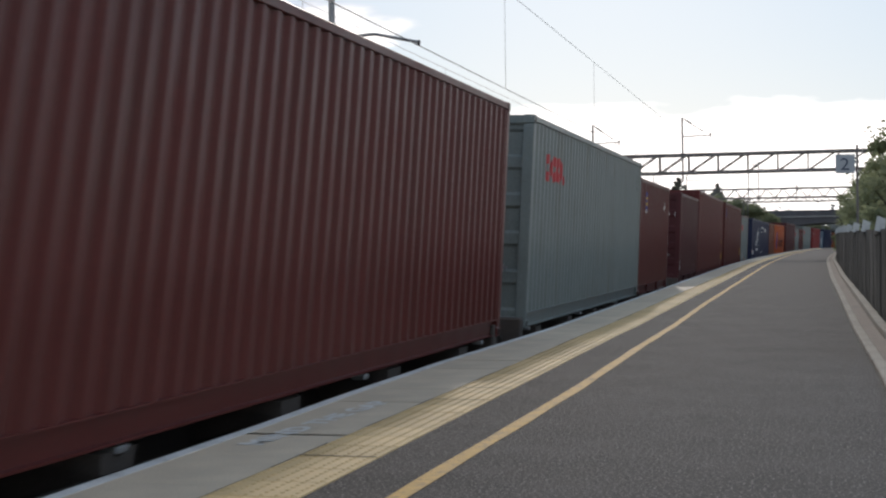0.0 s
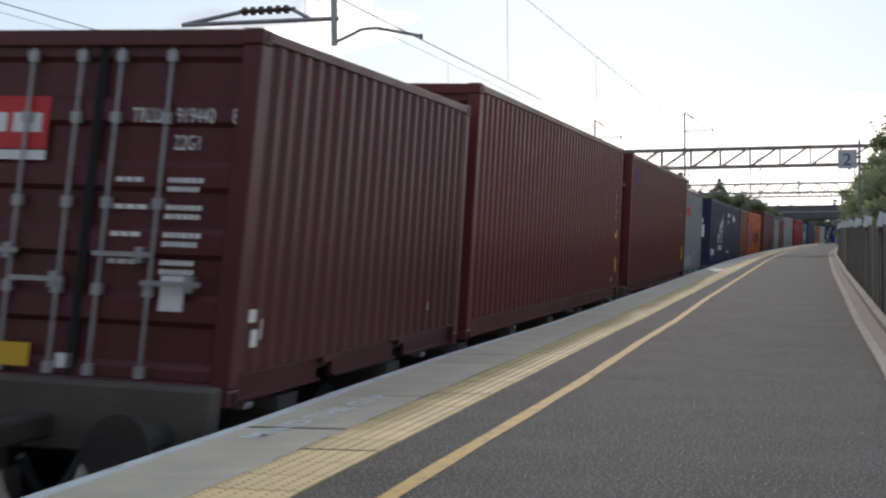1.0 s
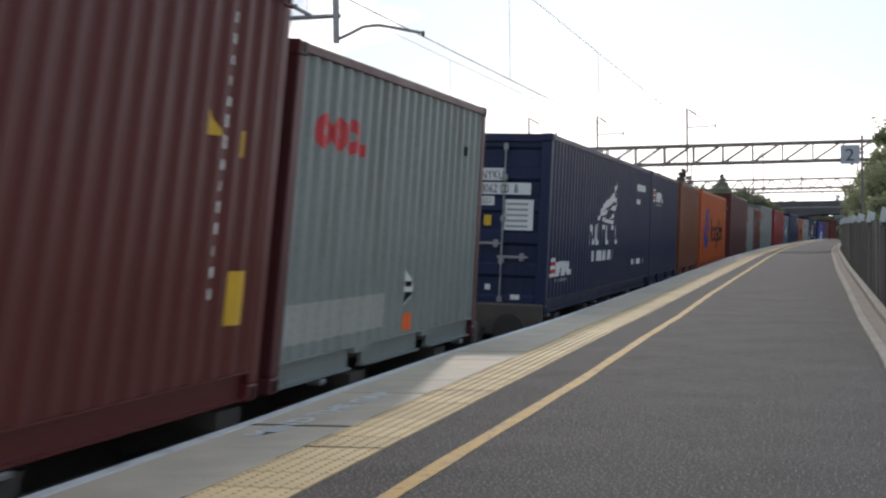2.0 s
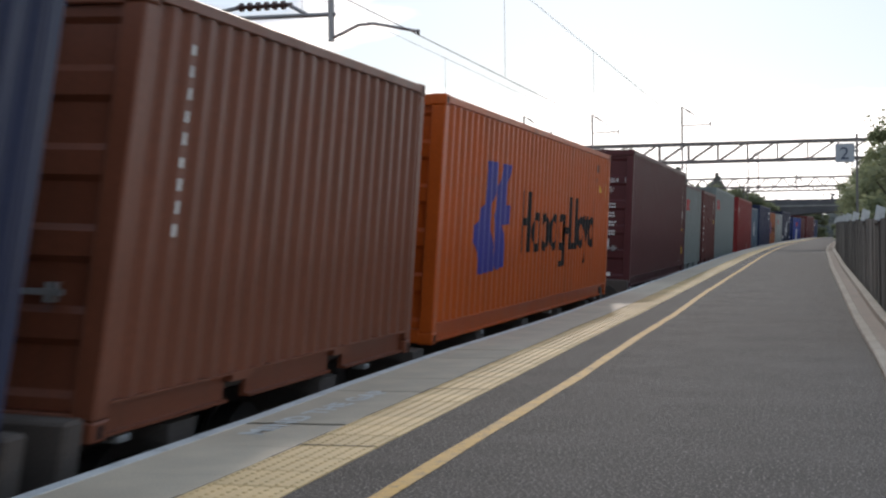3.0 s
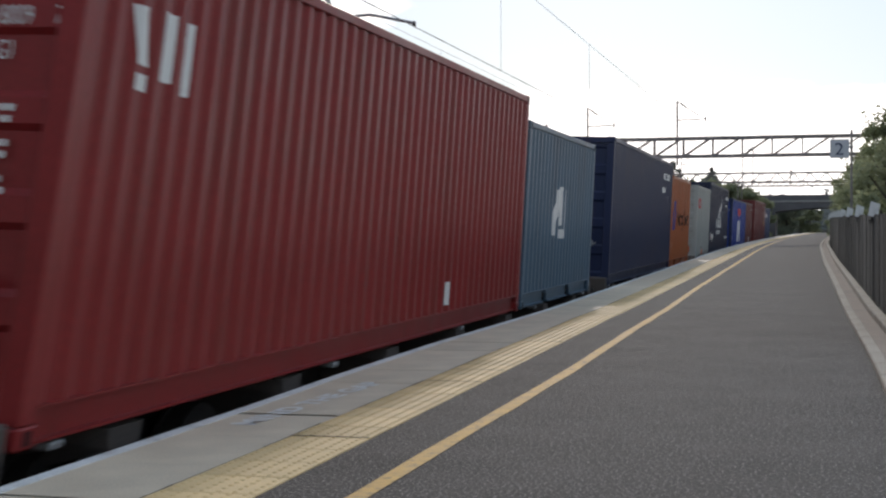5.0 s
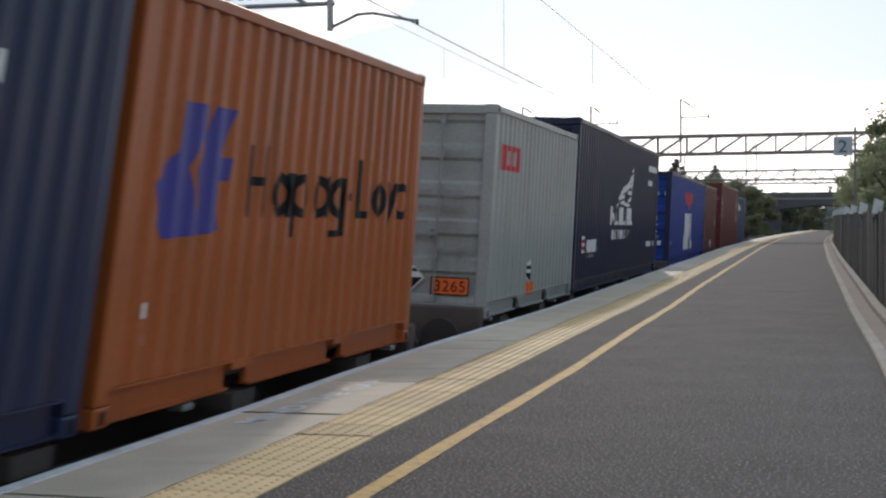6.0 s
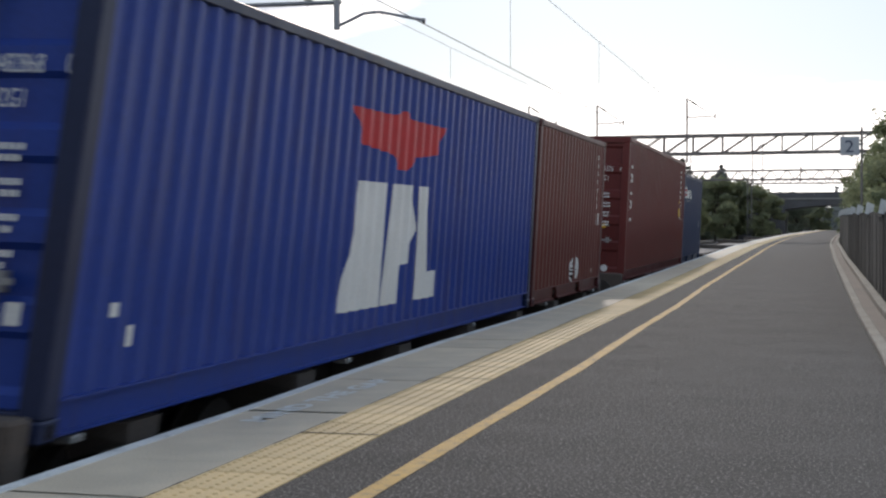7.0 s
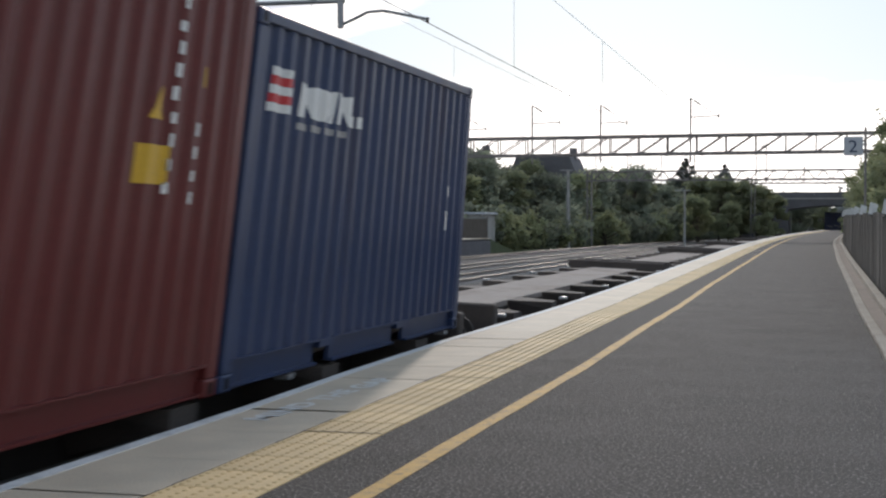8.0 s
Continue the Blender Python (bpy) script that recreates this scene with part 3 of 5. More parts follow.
def container(s, length, h, mat, label, post=None, door=None, bars=None):
    """A box container whose door end lies s metres along the train."""
    c = thing("shipping_container", label, "shipping container", group="containers of the freight train")
    post, door, bars = post or mat, door or mat, bars or mat
    side = cached(("side_panel", length, h), lambda: side_mesh(length, h), mat)
    share("side_panel", side, c)
    share("side_panel", cached(("side_panel_far", length, h), lambda: mirrored(side_mesh(length, h)), mat), c)
    share("roof_panel", cached(("roof_panel", length), lambda: roof_mesh(length), mat), c, pose(0, 0, h))
    share("floor", cached(("floor", length), lambda: boxm(-W + 0.09, W - 0.09, 0.1, length - 0.1, 0.10, 0.16), M_DARKSTEEL), c)
    share("end_panel", cached(("end_panel", h), lambda: end_mesh(h), mat), c, pose(0, length, 0))
    for sx in (-1, 1):
        top = cached(("top_rail", length, h, sx), lambda: mirrored(top_rail_mesh(length, h), sx), post)
        share("top_rail", top, c)
        for p, q in rail_spans(length):
            share("bottom_rail", cached(("bottom_rail", p, q, sx), lambda: mirrored(low_rail_mesh(p, q), sx), mat), c)
        if length < 8:
            for k in (length / 2 - 1.02, length / 2 + 1.02):
                share("fork_pocket", cached(("fork_pocket", k, sx), lambda: mirrored(pocket_mesh(k), sx), mat), c)
            share("floor_beam", cached(("floor_beam", length, sx), lambda: mirrored(boxm(W - 0.40, W - 0.30, 0.17, length - 0.17, 0.02, 0.10), sx), M_DARKSTEEL), c)
        for y in (0.0, length):
            e = 1 if y == 0 else -1
            pm = cached(("corner_post", h), lambda: boxm(-0.075, 0.075, -0.08, 0.08, 0.118, h - 0.118, bevel=0.012), post)
            share("corner_post", pm, c, pose(sx * (W - 0.078), y + e * 0.085, 0))
            for z in (0.059, h - 0.059):
                cm = cached(("corner_casting",), casting_mesh, post)
                ob = share("corner_casting", cm, c, pose(sx * (W - 0.081), y + e * 0.089, z))
                if sx == 1:
                    share("casting_hole", cached(("casting_hole",), casting_hole, M_BLACK), ob, pose(0.081, 0, 0))
    share("header", cached(("header", h), lambda: boxm(-1.07, 1.07, 0.0, 0.10, h - 0.128, h - 0.01, bevel=0.008), post), c)
    share("sill", cached(("sill",), lambda: boxm(-1.07, 1.07, 0.0, 0.10, 0.012, 0.155, bevel=0.008), post), c)
    share("end_header", cached(("end_header", h), lambda: boxm(-1.07, 1.07, -0.10, -0.0, h - 0.118, h - 0.01, bevel=0.008), post), c, pose(0, length, 0))
    share("end_sill", cached(("end_sill",), lambda: boxm(-1.07, 1.07, -0.10, -0.0, 0.012, 0.149, bevel=0.008), post), c, pose(0, length, 0))
    for k, x0 in enumerate((-1.115, 0.015)):
        d = share("door", cached(("door", h), lambda: door_mesh(h), door), c, pose(x0, 0, 0))
        for xb in (0.14, 0.53) if k else (0.57, 0.96):
            share("locking_bar", cached(("locking_bar", h), lambda: bar_mesh(h), bars), d, pose(xb, 0, 0))
        for xb, dz in ((0.14, 0.0), (0.53, -0.19)) if k else ((0.57, 0.0), (0.96, -0.19)):
            share("door_handle", cached(("door_handle",), handle_mesh, M_STEEL), d, pose(xb - (0.03 if k else 0.36), 0, dz))
        for xs in (0.004, 1.096):
            share("door_seal", cached(("door_seal", h), lambda: boxm(-0.012, 0.012, 0.035, 0.06, 0.16, h - 0.13), M_RUBBER_AND_SHADE), d, pose(xs, 0, 0))
    MOVING.append((c, s))
    return c


def mirrored(bm, sx=-1):
    if sx < 0:
        bmesh.ops.transform(bm, matrix=MIRROR, verts=bm.verts[:])
    return bm


def fold(bm, length, lift=0.0):
    """Lay a flat marking, drawn in y and z, on the folded side sheet."""
    ys, ds = breaks(length)
    lo, hi = min(v.co.y for v in bm.verts), max(v.co.y for v in bm.verts)
    for y in ys:
        if lo + 1e-4 < y < hi - 1e-4:
            bmesh.ops.bisect_plane(bm, geom=bm.verts[:] + bm.edges[:] + bm.faces[:], plane_co=(0, y, 0), plane_no=(0, 1, 0))
    for v in bm.verts:
        v.co.x = W - 0.0075 + lift - float(np.interp(v.co.y, ys, ds))
    return bm


OVER = {"sticker_stripe", "logo_gap", "hazard_diamond_print", "code_print"}
SINGLE = {"sticker", "sticker_stripe", "block", "feather", "plate", "hazard_diamond", "code_plate", "code_marks", "logo_gap", "hazard_diamond_print"}


def marks(c, length, polys, mat, name="marking", label=""):
    """Painted shapes on the side: each a polygon of (y, z)."""
    if name in SINGLE and len(polys) > 1:
        return [marks(c, length, [p], mat, name, label) for p in polys]
    bm = bmesh.new()
    for p in polys:
        bm.faces.new([bm.verts.new((0, y, z)) for y, z in p])
    fold(bm, length, 0.003 if name in OVER else 0.0)
    bmesh.ops.recalc_face_normals(bm, faces=bm.faces[:])
    for f in bm.faces:
        if f.normal.x < 0:
            f.normal_flip()
    return part(name, bm, mat, c, label, "stuff" if name in ("code_column", "small_print", "code_print") else "")


def rect(y, z, w, h, lean=0.0):
    return [(y, z), (y + w, z), (y + w + lean, z + h), (y + lean, z + h)]


def ring(cy, cz, ry, rz, t, a0=0, a1=360, n=14):
    """A ring of quads, as polygons."""
    qs = []
    for i in range(n):
        a, b = radians(a0 + (a1 - a0) * i / n), radians(a0 + (a1 - a0) * (i + 1) / n)
        qs.append([(cy + ry * math.cos(a), cz + rz * math.sin(a)), (cy + ry * math.cos(b), cz + rz * math.sin(b)),
                   (cy + (ry - t) * math.cos(b), cz + (rz - t) * math.sin(b)), (cy + (ry - t) * math.cos(a), cz + (rz - t) * math.sin(a))])
    return qs


def end_marks(c, polys, mat, y=0.043, name="marking", label=""):
    """Flat shapes on the door end, in x and z."""
    if name in SINGLE and len(polys) > 1:
        return [end_marks(c, [p], mat, y, name, label) for p in polys]
    bm = bmesh.new()
    for p in polys:
        bm.faces.new([bm.verts.new((x, y, z)) for x, z in p])
    for f in bm.faces:
        f.normal_update()
        if f.normal.y > 0:
            f.normal_flip()
    return part(name, bm, mat, c, label)


def lettering(text, size, mat, parent, m, label="", squeeze=1.0, bold=0.0):
    cu = bpy.data.curves.new("lettering", "FONT")
    cu.body, cu.size, cu.space_character = text, size, 1.08
    cu.offset = bold
    tmp = bpy.data.objects.new("lettering", cu)
    scene.collection.objects.link(tmp)
    me = bpy.data.meshes.new_from_object(tmp.evaluated_get(bpy.context.evaluated_depsgraph_get()))
    bpy.data.objects.remove(tmp)
    bpy.data.curves.remove(cu)
    me.transform(Matrix.Diagonal((squeeze, 1, 1, 1)))
    me.materials.clear()
    me.materials.append(mat)
    ob = new("lettering", me)
    ob.parent, ob.matrix_basis = parent, m
    return tagged(ob, label)


lettering("MIND THE GAP", 0.20, M_WORN, COPING, pose(-3.03, 7.36, 0.0025, 0, 0, 88.0), "worn white painted lettering", 1.55, 0.009)


def side_text(c, length, text, y, z, size, mat, squeeze=1.0):
    """Painted characters laid on the folded side sheet."""
    flat = lettering(text, size, mat, c, pose(0, 0, 0), "", squeeze)
    bm = bmesh.new()
    bm.from_mesh(flat.data)
    bpy.data.objects.remove(flat)
    for v in bm.verts:
        v.co = (0, y + v.co.x, z + v.co.y)
    fold(bm, length)
    return part("lettering", bm, mat, c, "white container code")


def door_text(c, h, owner, serial, check, kind, mat=M_WHITE):
    """The code on the door: owner letters, number and check digit, with the size code below."""
    z = 2.19 if h > 2.7 else 1.92
    for text, x, dz in ((owner, 0.27, 0), (serial, 0.61, 0), (check, 1.03, 0), (kind, 0.61, -0.19)):
        if text:
            lettering(text, 0.15, mat, c, pose(x, 0.040, z + dz, 90, 0, 0), "white container code", 0.60)


def data_rows(c, h, mat=M_WHITE, seed=1, n=4):
    """Rows of small print on the door, too small to read."""
    top = 1.72 if h > 2.7 else 1.50
    rnd = random.Random(seed)
    ps = []
    for i in range(n):
        z = top - i * 0.19
        a = 0.20
        for j in range(3):
            w = rnd.uniform(0.05, 0.08)
            ps.append([(a, z), (a + w, z), (a + w, z + 0.034), (a, z + 0.034)])
            a += w + 0.014
        for k in range(2):
            zz, a = z - k * 0.062, 0.60
            for j in range(6):
                w = rnd.uniform(0.024, 0.042)
                ps.append([(a, zz), (a + w, zz), (a + w, zz + 0.036), (a, zz + 0.036)])
                a += w + 0.012
    tagged(end_marks(c, ps, mat, 0.040, "data_panel", "rows of small print"), kind="stuff")


def chips(c, length, h, y, mat=M_WHITE, rows=9, seed=1, z=None, w=0.075):
    """A vertical column of small marks on the side."""
    rnd = random.Random(seed)
    z = h - 0.35 if z is None else z
    ps = [rect(y + rnd.uniform(-0.01, 0.01), z - i * 0.14, w * rnd.uniform(0.6, 1.0), 0.085 * rnd.uniform(0.7, 1)) for i in range(rows)]
    marks(c, length, ps, mat, "code_column", "column of small painted code marks")


def ring_logo(c, length, y, z, w, h):
    """Red company mark of three rounded shapes and a foot."""
    u = w / 3.4
    ps = []
    for k in range(3):
        ps += ring(y + u * (0.5 + k * 0.97), z + h / 2, u * 0.52, h / 2, u * 0.30, n=12)
    ps += [rect(y + 2.95 * u, z, u * 0.45, h * 0.34)]
    marks(c, length, ps, M_LOGO_RED, "logo", "red company mark of rounded shapes")


def stripe_logo(c, length, y, z, w, h):
    """White and red striped block, then three slanted white blocks and small ones."""
    ps, rs = [], []
    for i in range(5):
        (rs if i % 2 else ps).append(rect(y + 0.02 * i * h, z + i * h / 5, w * (0.21 - 0.008 * i), h / 5 - 0.002))
    for a, b, f in ((0.28, 0.20, 0.10), (0.50, 0.17, 0.06), (0.69, 0.19, 0.12)):
        ps.append([(y + w * a, z), (y + w * (a + b * 0.45), z), (y + w * (a + b * 0.55), z + h * 0.35), (y + w * (a + b * 0.7), z), (y + w * (a + b), z),
                   (y + w * (a + b + f * 0.3), z + h * 0.8), (y + w * (a + b * 0.5), z + h * 0.72), (y + w * (a + f * 0.1), z + h * 0.8)])
    ps += [rect(y + w * 0.90, z, w * 0.03, h * 0.3), rect(y + w * 0.945, z, w * 0.055, h * 0.3)]
    marks(c, length, ps, M_WHITE, "logo", "white company mark of slanted blocks")
    marks(c, length, rs, M_LOGO_RED, "logo_stripe", "red stripes")
    marks(c, length, [rect(y + w * (0.28 + 0.07 * k), z - h * 0.3, w * 0.05, h * 0.16) for k in range(8)], M_STEEL, "small_print", "faint small print")


def wing_logo(c, length, y, z):
    """White feathered wing over two rows of white blocks."""
    ps = []
    lead = [(0.50, 0.64), (0.85, 0.86), (1.35, 1.03), (1.90, 1.10), (2.40, 1.22), (2.86, 1.50)]
    wide = (0.03, 0.10, 0.13, 0.14, 0.17, 0.02)
    for (a, b), (p, q), u, v in zip(lead, lead[1:], wide, wide[1:]):   # leading edge
        ps.append([(y + a, z + b - u), (y + p, z + q - v), (y + p, z + q), (y + a, z + b)])
    for a, b, p, q, t in ((2.34, 1.05, 2.72, 1.13, 0.09), (2.05, 0.90, 2.62, 0.97, 0.09), (2.02, 0.72, 2.50, 0.84, 0.08), (1.42, 0.66, 2.36, 0.68, 0.05),
                          (0.80, 0.76, 1.52, 0.88, 0.08), (1.00, 0.68, 1.42, 0.74, 0.07)):      # feathers
        ps.append([(y + a, z + b), (y + p, z + q - t), (y + p + 0.10, z + q + 0.02), (y + a + 0.12, z + b + 0.06)])
    ps.append([(y + 2.62, z + 0.90), (y + 2.74, z + 0.98), (y + 2.86, z + 1.46), (y + 2.74, z + 1.30)])
    ps.append([(y - 0.35, z + 0.26), (y - 0.26, z + 0.26), (y - 0.20, z + 0.62), (y - 0.30, z + 0.62)])
    ps.append([(y - 0.24, z + 0.60), (y - 0.10, z + 0.60), (y + 0.22, z + 0.28), (y + 0.10, z + 0.26)])
    ps.append([(y + 0.26, z + 0.26), (y + 0.38, z + 0.26), (y + 0.56, z + 0.62), (y + 0.42, z + 0.62)])
    marks(c, length, ps[:5], M_WHITE, "wing_edge", "white leading edge of the wing mark")
    marks(c, length, ps[5:12], M_WHITE, "feather", "white feather of the wing mark")
    marks(c, length, ps[12:], M_WHITE, "slant_mark", "white slanted shape")
    a = y + 0.42
    for w, k in ((0.34, 1), (0.16, 0), (0.40, 2), (0.34, 1), (0.18, 0), (0.40, 2), (0.34, 1)):   # thin and thick strokes
        one = [rect(a, z + 0.26, w * 0.30, 0.35)]
        if k:
            one.append(rect(a + w * 0.30, z + (0.26 if k == 1 else 0.53), w * 0.55, 0.08))
        if k == 2:
            one.append(rect(a + w * 0.70, z + 0.26, w * 0.15, 0.27))
        marks(c, length, one, M_WHITE, "stroke", "white stroke shape")
        a += w + 0.07
    a, ps = y - 0.05, []
    for w in (0.22, 0.10, 0.05, 0.20, 0.22, 0.16, 0.05, 0.05, 0.10, 0.16, 0.05, 0.05):
        ps.append(rect(a, z - 0.02, w, 0.18, 0.02))
        a += w + 0.10
    marks(c, length, ps, M_WHITE, "block", "small white block")


def word_logo(c, length, y, z, sy, sz):
    """Black word mark, as plain tall bars and thick open rings, each a part."""
    def bar(a, z0, z1, w=0.17):
        return [rect(y + a * sy, z + z0 * sz, w * sy, (z1 - z0) * sz)]

    def bowl(a):
        return ring(y + (a + 0.34) * sy, z + 0.47 * sz, 0.35 * sy, 0.49 * sz, 0.15 * sy, n=16)

    shapes = [bar(0, 0, 1.42) + bar(0.58, 0, 1.42) + bar(0.17, 0.62, 0.80, 0.41)]
    for a, lo in ((0.98, 0), (1.84, -0.42), (2.68, 0), (3.54, -0.42)):
        shapes.append(bowl(a) + bar(a + (0.0 if a == 1.84 else 0.54), lo, 0.94))
    shapes[-1] += bar(3.62, -0.44, -0.28, 0.5)
    shapes += [bar(4.34, 0.42, 0.60, 0.34), bar(4.80, 0, 1.42) + bar(4.97, 0, 0.18, 0.45), bar(5.54, 0, 1.42), bowl(5.80)]
    shapes.append([[(y + 6.50 * sy, z + 0.94 * sz), (y + 6.78 * sy, z), (y + 6.92 * sy, z + 0.10 * sz), (y + 6.68 * sy, z + 0.94 * sz)],
                   [(y + 7.16 * sy, z + 0.94 * sz), (y + 6.98 * sy, z + 0.94 * sz), (y + 6.60 * sy, z - 0.42 * sz), (y + 6.80 * sy, z - 0.42 * sz)]])
    shapes.append(bowl(7.20) + bar(7.74, 0, 1.42))
    for ps in shapes:
        marks(c, length, ps, M_BLACK, "word_mark", "black word mark shape")


def fold_logo(c, length, y, z, w, h):
    """Large blue folded shape in two halves."""
    a = [(0.0, 0.38), (0.25, 0.63), (0.27, 1.0), (0.62, 1.0), (0.60, 0.86), (0.45, 0.52), (0.52, 0.30), (0.58, 0.02), (0.20, 0.0), (0.10, 0.15)]
    b = [(0.52, 0.52), (0.68, 0.86), (0.72, 1.0), (1.0, 1.0), (0.88, 0.62), (1.0, 0.62), (0.98, 0.44), (0.80, 0.43), (0.94, 0.06), (0.66, 0.02), (0.56, 0.30)]
    marks(c, length, [[(y + p * w, z + q * h) for p, q in s] for s in (a, b)], M_LOGO_BLUE, "logo", "large blue folded company mark")


def slant_logo(c, length, y, z, w, h):
    """Three tall white slanted blocks below a red wedge."""
    sh = (((0.0, 0), (0.12, 1), (0.36, 1), (0.40, 0)),
          ((0.41, 0), (0.43, 1), (0.68, 1), (0.72, 0.62), (0.66, 0.34), (0.55, 0.30), (0.55, 0)),
          ((0.74, 0), (0.74, 0.5), (0.72, 1), (0.88, 1), (0.90, 0.24), (1.0, 0.24), (1.0, 0)))
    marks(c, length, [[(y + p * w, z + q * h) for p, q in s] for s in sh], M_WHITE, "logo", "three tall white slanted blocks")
    r = [(0.01, 1.56), (0.40, 1.56), (0.52, 1.62), (0.62, 1.56), (1.02, 1.56), (0.94, 1.30), (0.66, 1.24), (0.60, 1.12), (0.48, 1.12), (0.42, 1.24), (0.12, 1.28)]
    marks(c, length, [[(y + p * w, z + q * h) for p, q in r]], M_LOGO_RED, "logo_wedge", "red wedge")


def diamond(cy, cz, r):
    return [(cy - r, cz), (cy, cz - r), (cy + r, cz), (cy, cz + r)]


# ---------------------------------------------------------------- the train, from the head of the view backwards
def build_containers():
    c = container(4.85, LONG, HIGH, M_BROWN, "dark oxide-red forty-foot container with worn paint")
    c = container(18.61, LONG, HIGH, M_GREY, "pale grey forty-foot container with a red company mark", door=M_GREY)
    ring_logo(c, LONG, 1.0, 2.03, 1.6, 0.40)
    chips(c, LONG, HIGH, LONG - 0.75, M_BLACK, 3, 2, w=0.1)
    marks(c, LONG, [rect(0.5, 0.3, 0.12, 0.12)], M_HAZARD, "sticker", "small orange sticker")
    c = container(30.91, SHORT, LOW, M_BROWN, "oxide-red twenty-foot container with small white stickers")
    marks(c, SHORT, [rect(0.95, 1.84, 0.38, 0.47)], M_LOGO_BLUE, "sticker", "blue sticker")
    marks(c, SHORT, [[(0.97, 1.95), (1.02, 2.02), (1.31, 2.10), (1.31, 2.02), (1.10, 1.99)], [(1.00, 2.12), (1.06, 2.16), (1.31, 2.22), (1.31, 2.16), (1.12, 2.12)]], M_YELLOW, "sticker_stripe", "yellow stripes")
    marks(c, SHORT, [rect(0.95, 1.84, 0.38, 0.07), diamond(5.13, 2.04, 0.15)], M_WHITE, "sticker", "white stickers")
    c = container(40.40, SHORT, LOW, M_BROWN2, "worn dark brown twenty-foot container with steel lock bars", bars=M_STEEL)
    door_text(c, LOW, "TRLU", "919440", "8", "22G1")
    data_rows(c, LOW, seed=4)
    end_marks(c, [[(-1.0, 1.72), (-0.38, 1.72), (-0.38, 2.10), (-1.0, 2.10)]], M_LOGO_RED, 0.0405, "panel", "red panel with a white band")
    end_marks(c, [[(-1.0, 1.64), (-0.38, 1.64), (-0.38, 1.71), (-1.0, 1.71)], [(-0.95, 1.84), (-0.72, 1.84), (-0.72, 1.98), (-0.95, 1.98)], [(-0.67, 1.84), (-0.44, 1.84), (-0.44, 1.98), (-0.67, 1.98)]], M_WHITE, 0.0400, "panel_band", "white band")
    end_marks(c, [[(0.62, 0.62), (0.80, 0.62), (0.80, 0.86), (0.62, 0.86)], [(-0.12, 0.2), (0.0, 0.2), (0.0, 0.3), (-0.12, 0.3)]], M_WHITE, 0.0405, "plate", "white plates")
    end_marks(c, [[(-0.95, 0.2), (-0.30, 0.2), (-0.30, 0.36), (-0.95, 0.36)]], M_YELLOW, -0.004, "yellow_plate", "yellow plate")
    marks(c, SHORT, [rect(0.32, 0.55, 0.07, 0.09), rect(0.36, 0.38, 0.06, 0.12), rect(0.52, 0.42, 0.06, 0.14), rect(4.8, 0.42, 0.08, 0.08), rect(2.7, 0.5, 0.05, 0.09)], M_WHITE, "sticker", "small white scuffs")
    c = container(46.88, LONG, HIGH, M_MAROON, "maroon forty-foot container with small yellow warning marks")
    chips(c, LONG, HIGH, LONG - 0.72, M_WHITE, 4, 3, z=1.9)
    marks(c, LONG, [[(11.62, 1.14), (11.88, 1.14), (11.75, 1.34)], rect(11.68, 0.50, 0.2, 0.26)], M_YELLOW, "sticker", "yellow warning marks")
    marks(c, LONG, [rect(11.15, 0.32, 0.09, 0.08)], M_WHITE, "sticker", "white sticker")
    c = container(60.51, LONG, HIGH, M_BROWN, "oxide-red forty-foot container with ribbed doors", bars=M_BROWN)
    door_text(c, HIGH, "", "4645", "4", "45G1")
    data_rows(c, HIGH, seed=6)
    end_marks(c, [[(0.50, 1.02), (0.80, 1.02), (0.80, 1.16), (0.50, 1.16)], [(0.62, 0.26), (0.8, 0.26), (0.8, 0.32), (0.62, 0.32)]], M_WHITE, 0.0405, "plate", "white plates")
    marks(c, LONG, [rect(0.75, 2.25, 0.22, 0.38)], M_LOGO_BLUE, "sticker", "blue sticker")
    marks(c, LONG, [rect(0.8, 2.32, 0.12, 0.24)], M_WHITE, "sticker", "white sticker")
    chips(c, LONG, HIGH, 11.28, M_WHITE, 14, 7)
    marks(c, LONG, [[(10.95, 1.78), (11.2, 1.78), (11.0, 1.98)], rect(11.5, 1.66, 0.14, 0.18), rect(11.51, 0.54, 0.36, 0.36)], M_YELLOW, "sticker", "yellow warning marks")
    c = container(72.92, SHORT, LOW, M_GREY, "pale grey twenty-foot container with a red company mark and white patch", post=M_BROWN2)
    ring_logo(c, SHORT, 0.58, 1.80, 1.18, 0.30)
    marks(c, SHORT, [rect(0.28, 0.32, 2.3, 0.30)], M_PALE, "paint_patch", "pale repainted patch")
    marks(c, SHORT, [diamond(3.32, 0.64, 0.17)], M_WHITE, "hazard_diamond", "white hazard diamond")
    marks(c, SHORT, [[(3.20, 0.60), (3.44, 0.60), (3.32, 0.49)], rect(3.23, 0.65, 0.18, 0.05)], M_BLACK, "hazard_diamond_print", "black print")
    marks(c, SHORT, [rect(3.18, 0.24, 0.34, 0.16)], M_HAZARD, "hazard_plate", "orange plate")
    marks(c, SHORT, [rect(5.25, 2.0, 0.05, 0.1), rect(5.45, 1.85, 0.05, 0.22), rect(5.4, 1.45, 0.06, 0.18)], M_BLACK, "code_marks", "small dark codes")
    c = container(83.11, LONG, LOW, M_NAVY, "navy forty-foot container with a white wing mark", bars=M_STEEL)
